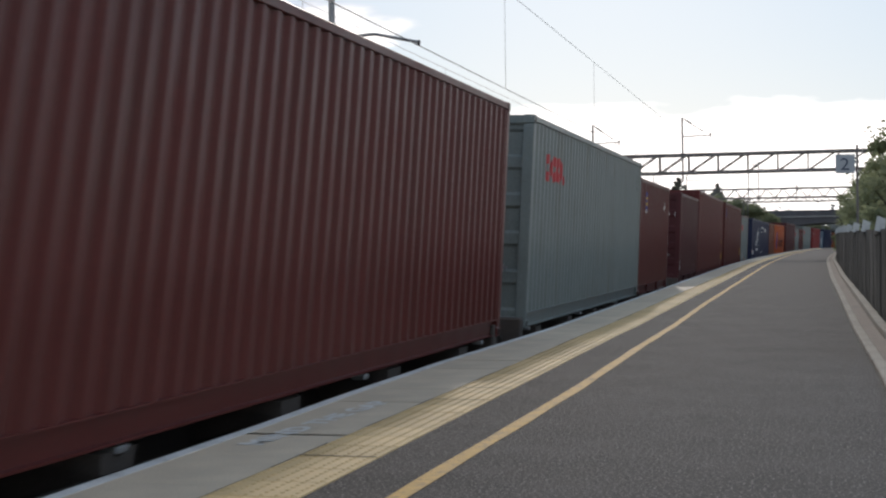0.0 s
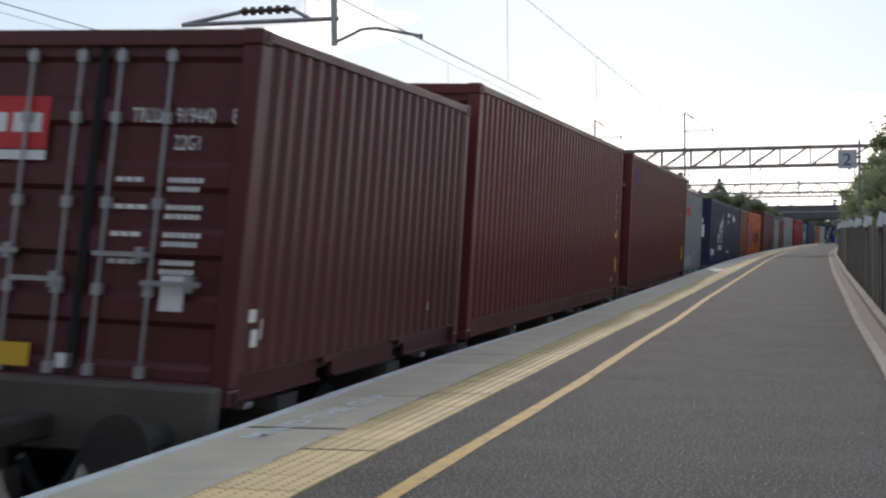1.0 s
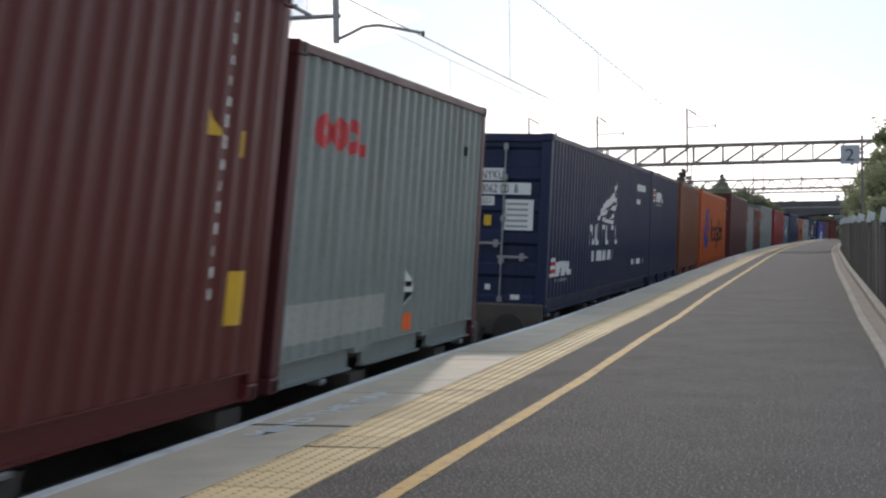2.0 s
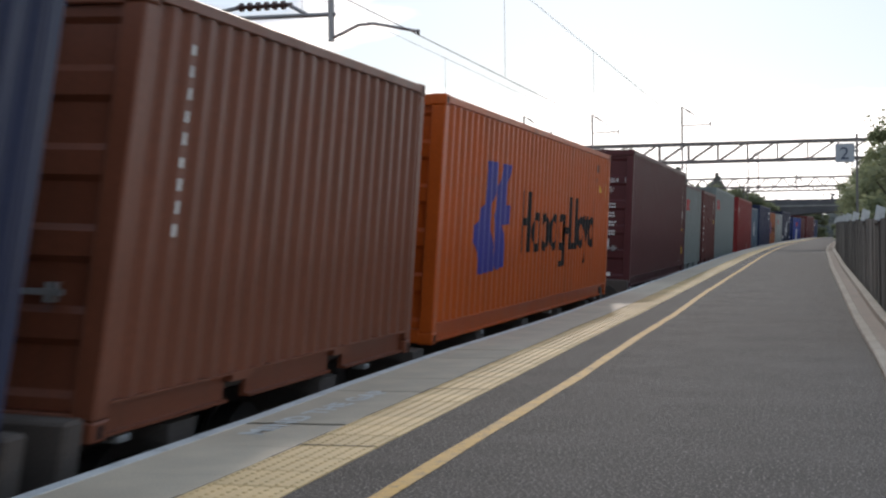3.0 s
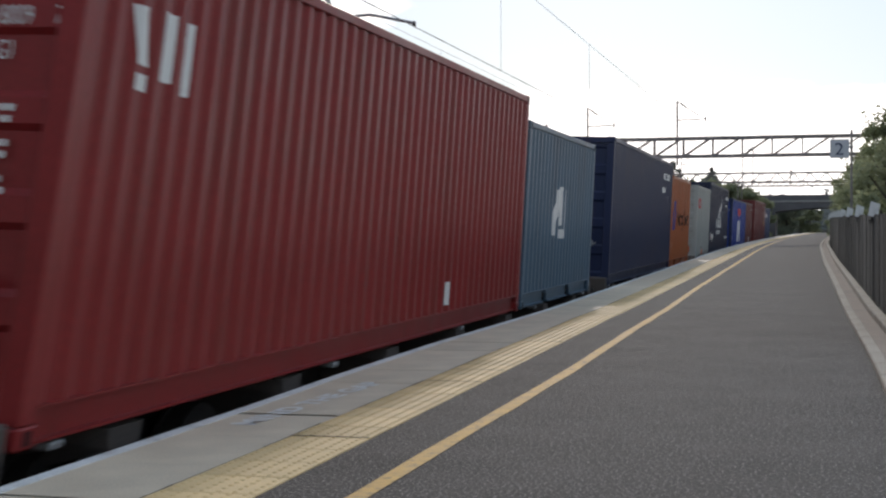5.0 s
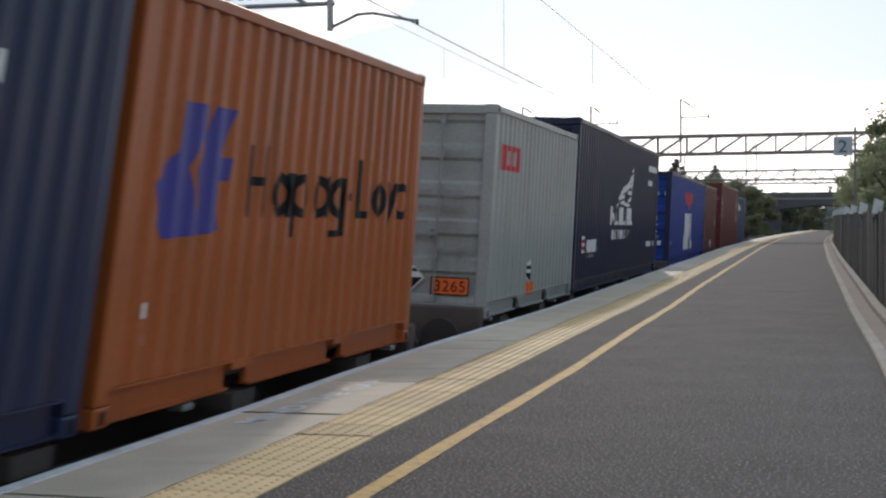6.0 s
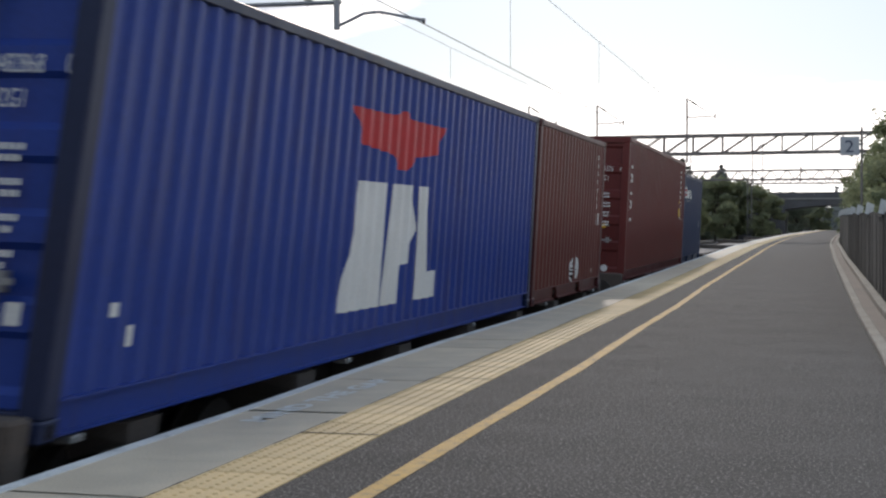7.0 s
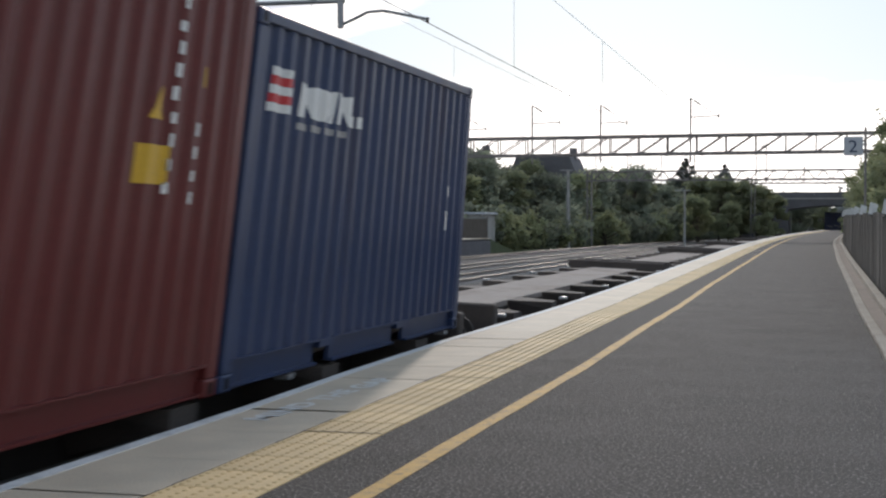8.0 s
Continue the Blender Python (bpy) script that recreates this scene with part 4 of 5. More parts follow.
    end_marks(c, [[(0.17, 1.90), (0.52, 1.90), (0.52, 2.08), (0.17, 2.08)], [(0.17, 1.70), (0.93, 1.70), (0.93, 1.87), (0.17, 1.87)], [(0.17, 1.54), (0.40, 1.54), (0.40, 1.67), (0.17, 1.67)],
                  [(0.56, 1.19), (0.98, 1.19), (0.98, 1.63), (0.56, 1.63)], [(0.32, 0.33), (0.40, 0.33), (0.40, 0.41), (0.32, 0.41)], [(0.70, 0.20), (0.83, 0.20), (0.83, 0.27), (0.70, 0.27)]], M_WHITE, 0.0415, "plate", "white code plates")
    lettering("NYKU", 0.17, M_BLACK, c, pose(0.185, 0.0395, 1.925, 90, 0, 0), "black container code", 0.70)
    lettering("8062 00  8", 0.17, M_BLACK, c, pose(0.185, 0.0395, 1.725, 90, 0, 0), "black container code", 0.70)
    lettering("42G1", 0.11, M_BLACK, c, pose(0.185, 0.0395, 1.565, 90, 0, 0), "black size code", 0.68)
    end_marks(c, [[(0.59, 1.23 + k * 0.08), (0.9, 1.23 + k * 0.08), (0.9, 1.26 + k * 0.08), (0.59, 1.26 + k * 0.08)] for k in range(5)], M_STEEL, 0.0400, "data_panel", "grey small print")
    end_marks(c, [[(0.26, 1.25), (0.37, 1.25), (0.37, 1.40), (0.26, 1.40)]], M_YELLOW, 0.0405, "plate", "yellow plate")
    end_marks(c, [[(-0.31, 0.18), (0.05, 0.18), (0.05, 0.30), (-0.31, 0.30)]], M_YELLOW, -0.006, "yellow_plate", "yellow plate")
    stripe_logo(c, LONG, 0.37, 0.52, 1.7, 0.28)
    wing_logo(c, LONG, 4.1, 0.70)
    marks(c, LONG, [rect(9.9, 2.06, 1.5, 0.14), rect(9.85, 1.78, 0.6, 0.10)], M_WHITE, "code_plate", "white code plates")
    marks(c, LONG, [rect(9.4 + 0.22 * k, 0.52, 0.13, 0.11) for k in range(9)], M_WHITE, "small_print", "row of small white print")
    c = container(95.52, SHORT, LOW, M_NAVY, "navy twenty-foot container with a white striped mark")
    stripe_logo(c, SHORT, 0.5, 1.9, 1.9, 0.3)
    c = container(102.45, SHORT, LOW, M_RUSTY, "rust-orange twenty-foot container with faded paint")
    chips(c, SHORT, LOW, 0.7, M_WHITE, 9, 9)
    c = container(109.30, LONG, LOW, M_ORANGE, "bright orange forty-foot container with a blue company mark")
    fold_logo(c, LONG, 1.64, 0.66, 1.85, 1.34)
    word_logo(c, LONG, 4.28, 0.88, 0.785, 0.58)
    marks(c, LONG, [[(11.0, 1.86), (11.25, 1.86), (11.05, 2.04)], rect(11.72, 1.80, 0.20, 0.22)], M_YELLOW, "sticker", "yellow warning marks")
    marks(c, LONG, [rect(10.6, 2.2, 0.3, 0.14), rect(10.6, 2.02, 0.18, 0.08)], M_RUSTY, "sticker", "scraped patches")
    c = container(124.93, LONG, HIGH, M_BROWN2, "dark brown forty-foot container with steel lock bars", bars=M_STEEL)
    door_text(c, HIGH, "TCLU", "665814", "7", "45G1")
    data_rows(c, HIGH, seed=11)
    end_marks(c, [[(0.56, 0.78), (0.75, 0.78), (0.75, 1.0), (0.56, 1.0)], [(0.66, 0.22), (0.80, 0.22), (0.80, 0.30), (0.66, 0.30)]], M_WHITE, 0.0405, "plate", "white plates")
    chips(c, LONG, HIGH, LONG - 0.70, M_WHITE, 9, 12)
    marks(c, LONG, [[(11.54, 1.19), (11.76, 1.19), (11.58, 1.37)], rect(11.52, 1.79, 0.09, 0.16), rect(11.56, 0.53, 0.2, 0.21)], M_YELLOW, "sticker", "yellow warning marks")
    marks(c, LONG, [rect(10.95, 0.34, 0.14, 0.09), rect(11.6, 1.55, 0.1, 0.18), rect(6.9, 0.9, 0.05, 0.1)], M_WHITE, "sticker", "white stickers")
    c = container(137.39, SHORT, LOW, M_GREY, "pale grey twenty-foot container with a red company panel", post=M_BROWN2)
    marks(c, SHORT, [rect(0.58, 1.82, 0.46, 0.33), rect(1.08, 1.82, 0.66, 0.32)], M_LOGO_RED, "logo", "red company panel")
    marks(c, SHORT, [rect(0.74, 1.90, 0.12, 0.17), rect(1.22, 1.88, 0.07, 0.2), rect(1.42, 1.88, 0.10, 0.14)], M_GREY, "logo_gap", "pale gap in the mark")
    marks(c, SHORT, [rect(5.4, 1.85, 0.07, 0.25), rect(0.7, 2.0, 0.06, 0.3)], M_BLACK, "code_marks", "small dark codes")
    c = container(144.15, SHORT, LOW, M_BROWN, "oxide-red twenty-foot container with large white side blocks")
    ps = []
    for k in range(5):
        ps += [q for q in ring(0.72, 2.15 - k * 0.38, 0.16, 0.15, 0.05)] if k % 2 else [rect(0.58, 2.02 - k * 0.38, 0.28, 0.07), rect(0.58, 2.02 - k * 0.38, 0.07, 0.26)]
    marks(c, SHORT, ps, M_WHITE, "logo", "column of large white shapes")
    for text, y, z in (("GDU", 4.78, 2.17), ("3390 8", 4.78, 2.01), ("22G1", 4.78, 1.85)):
        side_text(c, SHORT, text, y, z, 0.16, M_WHITE, 0.72)
    marks(c, SHORT, [rect(5.06, 1.52, 0.12, 0.13), rect(5.06, 1.44, 0.07, 0.05)], M_WHITE, "sticker", "white stickers")
    marks(c, SHORT, [rect(5.28, 1.47, 0.10, 0.15)], M_YELLOW, "sticker", "yellow sticker")
    c = container(150.45, LONG, HIGH, M_GREY, "pale grey forty-foot container with a red company mark")
    ring_logo(c, LONG, 0.80, 2.04, 1.6, 0.41)
    marks(c, LONG, [rect(0.75, 0.55, 0.06, 0.1)], M_WHITE, "sticker", "white sticker")
    marks(c, LONG, [rect(11.3, 2.3, 0.06, 0.16)], M_BLACK, "code_marks", "small dark codes")
    c = container(166.0, LONG, HIGH, M_RED, "bright red forty-foot container with hazard stickers on its door", bars=M_RED)
    door_text(c, HIGH, "CAIU", "918009", "7", "45G1")
    data_rows(c, HIGH, seed=15)
    marks(c, LONG, [rect(0.70, 2.05, 0.2, 0.34, -0.08), rect(1.0, 1.98, 0.2, 0.42), rect(0.7, 1.9, 0.2, 0.1), rect(1.35, 1.92, 0.12, 0.46), rect(8.2, 0.28, 0.2, 0.25)], M_WHITE, "logo", "white side marks")
    end_marks(c, [[(0.1, 0.95), (0.3, 0.75), (0.5, 0.95), (0.3, 1.15)], [(0.25, 0.68), (0.48, 0.46), (0.72, 0.68), (0.48, 0.90)]], M_WHITE, 0.0410, "hazard_diamond", "white hazard diamonds")
    end_marks(c, [[(0.36, 0.72), (0.66, 0.72), (0.66, 1.12), (0.36, 1.12)]], M_YELLOW, 0.0415, "yellow_plate", "yellow plate")
    end_marks(c, [[(0.62, 0.16), (0.8, 0.16), (0.8, 0.24), (0.62, 0.24)]], M_WHITE, 0.0405, "plate", "white plate")
    c = container(178.35, SHORT, LOW, M_TEAL, "blue-grey twenty-foot container with white bars")
    marks(c, SHORT, [rect(2.1, 1.0, 0.35, 0.7, 0.3), rect(2.75, 0.95, 0.5, 0.14), rect(2.75, 1.15, 0.2, 0.6), rect(3.15, 1.1, 0.2, 0.6)], M_WHITE, "logo", "white bars")
    c = container(186.85, LONG, LOW + 0.305, M_NAVY, "navy forty-foot container with white code plates")
    marks(c, LONG, [rect(9.8, 2.39, 1.75, 0.16), rect(9.73, 2.04, 0.65, 0.14), rect(10.9, 1.80, 0.12, 0.16)], M_WHITE, "code_plate", "white code plates")
    marks(c, LONG, [rect(9.88 + 0.22 * k, 2.42, 0.07, 0.10) for k in range(8)], M_NAVY, "code_print", "dark code print")
    c = container(199.19, SHORT, LOW, M_FADED, "faded orange twenty-foot container with a blue company mark")
    fold_logo(c, SHORT, 0.40, 1.04, 1.1, 0.85)
    word_logo(c, SHORT, 1.80, 1.18, 0.50, 0.35)
    marks(c, SHORT, [rect(0.42, 0.58, 0.05, 0.09), rect(0.5, 0.42, 0.05, 0.06)], M_WHITE, "sticker", "white scuffs")
    c = container(208.54, SHORT, LOW, M_PALE, "off-white twenty-foot container with orange hazard plate", bars=M_STEEL, door=M_PALE, post=M_PALE)
    door_text(c, LOW, "", "026464", "0", "22G1", M_STEEL)
    data_rows(c, LOW, M_STEEL, 17, 3)
    marks(c, SHORT, [rect(0.40, 1.81, 1.15, 0.32)], M_LOGO_RED, "logo", "red company panel")
    for yy in (0.52, 0.84, 1.18):
        marks(c, SHORT, [rect(yy, 1.88, 0.10, 0.18)], M_PALE, "logo_gap", "pale gap in the mark")
    end_marks(c, [[(-1.0, 1.75), (-0.78, 1.75), (-0.78, 1.94), (-1.0, 1.94)], [(-0.7, 1.75), (-0.5, 1.75), (-0.5, 1.82), (-0.7, 1.82)], [(-0.7, 1.75), (-0.63, 1.75), (-0.63, 1.94), (-0.7, 1.94)]], M_LOGO_RED, 0.0405, "logo", "red company mark")
    end_marks(c, [[(0.08, 0.46), (0.25, 0.29), (0.42, 0.46), (0.25, 0.63)]], M_WHITE, 0.0410, "hazard_diamond", "white hazard diamond")
    end_marks(c, [[(0.11, 0.46), (0.25, 0.31), (0.39, 0.46)], [(0.16, 0.53), (0.34, 0.53), (0.30, 0.57), (0.20, 0.57)]], M_BLACK, 0.0395, "hazard_diamond_print", "black print")
    end_marks(c, [[(0.50, 0.26), (0.98, 0.26), (0.98, 0.48), (0.50, 0.48)]], M_BLACK, 0.0415, "hazard_plate_border", "black border")
    end_marks(c, [[(0.515, 0.275), (0.965, 0.275), (0.965, 0.465), (0.515, 0.465)]], M_HAZARD, 0.0400, "hazard_plate", "orange hazard number plate")
    lettering("3265", 0.19, M_BLACK, c, pose(0.54, 0.0385, 0.305, 90, 0, 0), "black numerals", 1.0)
    marks(c, SHORT, [diamond(2.60, 0.50, 0.17)], M_WHITE, "hazard_diamond", "white hazard diamond")
    marks(c, SHORT, [[(2.47, 0.47), (2.73, 0.47), (2.60, 0.35)], rect(2.51, 0.52, 0.18, 0.05)], M_BLACK, "hazard_diamond_print", "black print")
    marks(c, SHORT, [rect(2.48, 0.17, 0.52, 0.17)], M_HAZARD, "hazard_plate", "orange plate")
    c = container(214.78, LONG, HIGH, M_SLATE, "navy forty-foot container with a large white wing mark")
    stripe_logo(c, LONG, 0.75, 0.65, 1.78, 0.29)
    wing_logo(c, LONG, 4.52, 0.87)
    marks(c, LONG, [rect(10.3, 2.38, 1.6, 0.14), rect(10.26, 2.05, 0.68, 0.12)], M_WHITE, "code_plate", "white code plates")
    marks(c, LONG, [rect(9.85 + 0.23 * k, 0.63, 0.14, 0.12) for k in range(9)], M_WHITE, "small_print", "row of small white print")
    c = container(230.40, LONG, LOW, M_ROYAL, "royal blue forty-foot container with tall white slanted blocks", post=M_NAVY)
    slant_logo(c, LONG, 4.39, 0.39, 2.9, 1.10)
    door_text(c, LOW, "APZU", "482868", "0", "42G1")
    data_rows(c, LOW, seed=19)
    end_marks(c, [[(0.25, 0.62), (0.62, 0.62), (0.435, 0.92)]], M_YELLOW, 0.0405, "warning_triangle", "yellow warning triangle")
    end_marks(c, [[(0.5, 0.12), (0.75, 0.12), (0.75, 0.2), (0.5, 0.2)], [(0.88, 0.58), (0.98, 0.58), (0.98, 0.7), (0.88, 0.7)]], M_WHITE, 0.0405, "plate", "white plates")
    marks(c, LONG, [rect(0.85, 0.42, 0.06, 0.12), rect(0.62, 0.6, 0.05, 0.08)], M_WHITE, "sticker", "white scuffs")
    c = container(242.75, SHORT, LOW, M_REDBROWN, "rust-brown twenty-foot container with hazard diamonds", post=M_BROWN2)
    marks(c, SHORT, [diamond(3.16, 0.40, 0.21), diamond(3.60, 0.43, 0.21)], M_WHITE, "hazard_diamond", "white hazard diamonds")
    marks(c, SHORT, [[(3.06, 0.33), (3.26, 0.33), (3.16, 0.23)], rect(3.07, 0.37, 0.18, 0.025), rect(3.09, 0.42, 0.14, 0.025), rect(3.13, 0.48, 0.07, 0.05), rect(3.58, 0.40, 0.04, 0.12), rect(3.56, 0.39, 0.08, 0.02)], M_BLACK, "hazard_diamond_print", "black print")
    marks(c, SHORT, [rect(5.05, 0.30, 0.09, 0.08), rect(5.56, 1.12, 0.08, 0.2)], M_WHITE, "sticker", "white stickers")
    chips(c, SHORT, LOW, SHORT - 0.75, M_WHITE, 9, 21)
    c = container(252.05, LONG, HIGH, M_MAROON, "maroon forty-foot container with steel lock bars", bars=M_STEEL)
    door_text(c, HIGH, "TEMU", "741576", "6", "45G1")
    data_rows(c, HIGH, seed=23)
    end_marks(c, [[(0.66, 1.05), (0.80, 1.05), (0.80, 1.13), (0.66, 1.13)]], M_YELLOW, 0.0405, "plate", "yellow plate")
    end_marks(c, [[(0.80 + 0.07 * math.cos(a), 0.24 + 0.07 * math.sin(a)) for a in [k * math.pi / 5 for k in range(10)]]], M_WHITE, 0.0405, "round_plate", "round white plate")
    end_marks(c, [[(-1.0 + 0.12 * k, 2.05), (-0.91 + 0.12 * k, 2.05), (-0.91 + 0.12 * k, 2.2), (-1.0 + 0.12 * k, 2.2)] for k in range(5)], M_WHITE, 0.0405, "word_mark", "white blocks")
    ps = []
    for k in range(5):
        ps += ring(0.6, 2.35 - k * 0.27, 0.11, 0.11, 0.045, 0, 360, 10) if k % 2 else [rect(0.5, 2.28 - k * 0.27, 0.2, 0.06), rect(0.56, 2.22 - k * 0.27, 0.07, 0.2)]
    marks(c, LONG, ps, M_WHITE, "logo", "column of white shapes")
    chips(c, LONG, HIGH, 11.13, M_WHITE, 10, 24, w=0.05)
    marks(c, LONG, [[(10.85, 1.72), (11.06, 1.72), (10.95, 1.92)], rect(10.77, 1.34, 0.38, 0.23), rect(11.5, 1.96, 0.10, 0.13)], M_YELLOW, "sticker", "yellow warning marks")
    chips(c, LONG, HIGH, 11.47, M_WHITE, 4, 25, z=1.65, w=0.05)
    c = container(264.31, SHORT, LOW, M_BLUE, "steel-blue twenty-foot container with a white striped mark")
    stripe_logo(c, SHORT, 0.35, 1.90, 2.05, 0.32)
    marks(c, SHORT, [rect(5.3, 1.05, 0.05, 0.2), rect(5.32, 1.4, 0.04, 0.1)], M_WHITE, "sticker", "white marks")


# ---------------------------------------------------------------- wagons
def wheelset_mesh():
    bm = bmesh.new()
    rod(bm, (-0.95, 0, 0), (0.95, 0, 0), 0.08, 8)
    for s in (-1, 1):
        rod(bm, (s * 0.69, 0, 0), (s * 0.83, 0, 0), 0.42, 20)
        rod(bm, (s * 0.66, 0, 0), (s * 0.69, 0, 0), 0.45, 20)
    return bm


def bogie_mesh():
    bm = bmesh.new()
    for s in (-1, 1):
        prof = [(-1.25, 0.05), (-1.25, 0.22), (-0.6, 0.30), (-0.35, 0.10), (0.35, 0.10), (0.6, 0.30), (1.25, 0.22), (1.25, 0.05), (0.55, -0.05), (0.35, -0.22), (-0.35, -0.22), (-0.55, -0.05)]
        a = [bm.verts.new((s * 0.93, y, z)) for y, z in prof]
        b = [bm.verts.new((s * 1.07, y, z)) for y, z in prof]
        for i in range(len(prof)):
            j = (i + 1) % len(prof)
            bm.faces.new((a[i], a[j], b[j], b[i]))
        bm.faces.new(a)
        bm.faces.new(b[::-1])
        for y in (-0.18, 0, 0.18):
            rod(bm, (s * 1.0, y, -0.18), (s * 1.0, y, 0.12), 0.06, 8)
        for y in (-0.95, 0.95):
            box(bm, s * 1.07 - 0.08, s * 1.07 + 0.08, y - 0.14, y + 0.14, -0.1, 0.2, bevel=0.02)
    box(bm, -0.95, 0.95, -0.2, 0.2, 0.0, 0.25)
    return bm


def deck_mesh(n):
    bm = bmesh.new()
    box(bm, -0.55, 0.55, 0.35, n - 0.35, -0.10, -0.012, bevel=0.01)
    return bm


def spine_mesh(n):
    bm = bmesh.new()
    for s in (-1, 1):
        box(bm, s * 0.5 - 0.04, s * 0.5 + 0.04, 0.3, n - 0.3, -0.52, -0.10)
    return bm


def outrigger_mesh():
    """A flat bracket, wide at the deck and narrowing to its end."""
    bm = bmesh.new()
    v = [bm.verts.new(p) for p in ((0.55, -0.46, -0.02), (0.55, 0.46, -0.02), (1.16, 0.20, -0.03), (1.16, -0.20, -0.03),
                                  (0.55, -0.30, -0.34), (0.55, 0.30, -0.34), (1.16, 0.18, -0.15), (1.16, -0.18, -0.15))]
    for q in ((0, 1, 2, 3), (4, 7, 6, 5), (0, 3, 7, 4), (1, 5, 6, 2), (3, 2, 6, 7), (0, 4, 5, 1)):
        bm.faces.new([v[i] for i in q])
    return bm


def headstock_mesh():
    bm = bmesh.new()
    box(bm, -1.2, 1.2, -0.10, 0.10, -0.30, 0.15, bevel=0.02)
    return bm


def buffer_mesh():
    bm = bmesh.new()
    rod(bm, (0, 0, 0), (0, 0.42, 0), 0.11, 12)
    rod(bm, (0, 0.42, 0), (0, 0.62, 0), 0.08, 12)
    rod(bm, (0, 0.62, 0), (0, 0.66, 0), 0.23, 16)
    return bm


def hose_mesh():
    bm = bmesh.new()
    pts = [(0, 0.1 + 0.09 * k, -0.2 - 0.30 * math.sin(k * math.pi / 9)) for k in range(10)]
    for a, b in zip(pts, pts[1:]):
        rod(bm, a, b, 0.028, 6)
    return bm


def wagon(s, n=18.6, front=True, back=True):
    g = thing("flat_wagon", "dark skeletal container wagon with worn grey deck and bogies", "railway wagon", group="wagons of the freight train")
    share("deck", cached(("deck", n), lambda: deck_mesh(n), M_DECK), g)
    share("spine", cached(("spine", n), lambda: spine_mesh(n), M_DARKSTEEL), g)
    for k in range(7):
        for turn in (0, 180):
            share("outrigger", cached(("outrigger",), outrigger_mesh, M_BEAM), g, pose(0, 1.4 + (n - 2.8) * k / 6, 0, 0, 0, turn))
    for y in (0.0, n):
        share("headstock", cached(("headstock",), headstock_mesh, M_BEAM), g, pose(0, y, 0))
        for sx in (-0.87, 0.87):
            if (y == 0 and front) or (y > 0 and back):
                share("buffer", cached(("buffer",), buffer_mesh, M_DARKSTEEL), g, pose(sx, y, -0.18, 0, 0, 180 if y == 0 else 0))
    for y, turn in ((0.0, 180), (n, 0)):
        share("draw_bar", cached(("draw_bar",), lambda: boxm(-0.09, 0.09, 0.08, 1.25, -0.22, -0.06, bevel=0.02), M_DARKSTEEL), g, pose(0, y, 0, 0, 0, turn))
        for sx in (-0.42, 0.38):
            share("brake_hose", cached(("brake_hose",), hose_mesh, M_RUBBER_AND_SHADE), g, pose(sx, y, 0, 0, 0, turn))
    for sx in (-1, 1):
        share("side_sill", cached(("side_sill", n), lambda: boxm(-0.03, 0.03, 1.0, n - 1.0, -0.30, -0.17), M_DARKSTEEL), g, pose(sx * 1.12, 0, 0))
        for k in range(5):
            share("twistlock", cached(("twistlock",), lambda: boxm(-0.06, 0.06, -0.07, 0.07, -0.05, -0.004, bevel=0.01), M_STEEL), g, pose(sx * 1.13, 0.6 + (n - 1.2) * k / 4, 0))
    for y in (2.2, n - 2.2):
        b = share("bogie", cached(("bogie",), bogie_mesh, M_DARKSTEEL), g, pose(0, y, -0.60))
        for dy in (-0.95, 0.95):
            share("wheelset", cached(("wheelset",), wheelset_mesh, M_DARKSTEEL), b, pose(0, dy, 0.04))
    share("brake_tank", cached(("brake_tank",), lambda: rodm((0.85, 7.5, -0.42), (0.85, 8.7, -0.42), 0.16, 12), M_DARKSTEEL), g)
    MOVING.append((g, s))
    return g


def build_wagons():
    for s in (-1.9, 18.45, 40.25, 60.35, 83.0, 102.3, 124.8, 144.0, 165.85, 186.7, 208.4, 230.25, 251.9):
        wagon(s, 18.75)
    s = 272.3
    for k in range(9):
        wagon(s, 18.6)
        s += 19.9 if k % 2 == 0 else 21.9
    for k, (n, h, mat, words) in enumerate(((LONG, HIGH, M_NAVY, "navy forty-foot container near the tail of the train"), (LONG, LOW, M_BROWN2, "dark brown forty-foot container near the tail of the train"))):
        wagon(s, 18.6)
        container(s + 2.0, n, h, mat, words)
        s += 20.4


build_containers()
build_wagons()


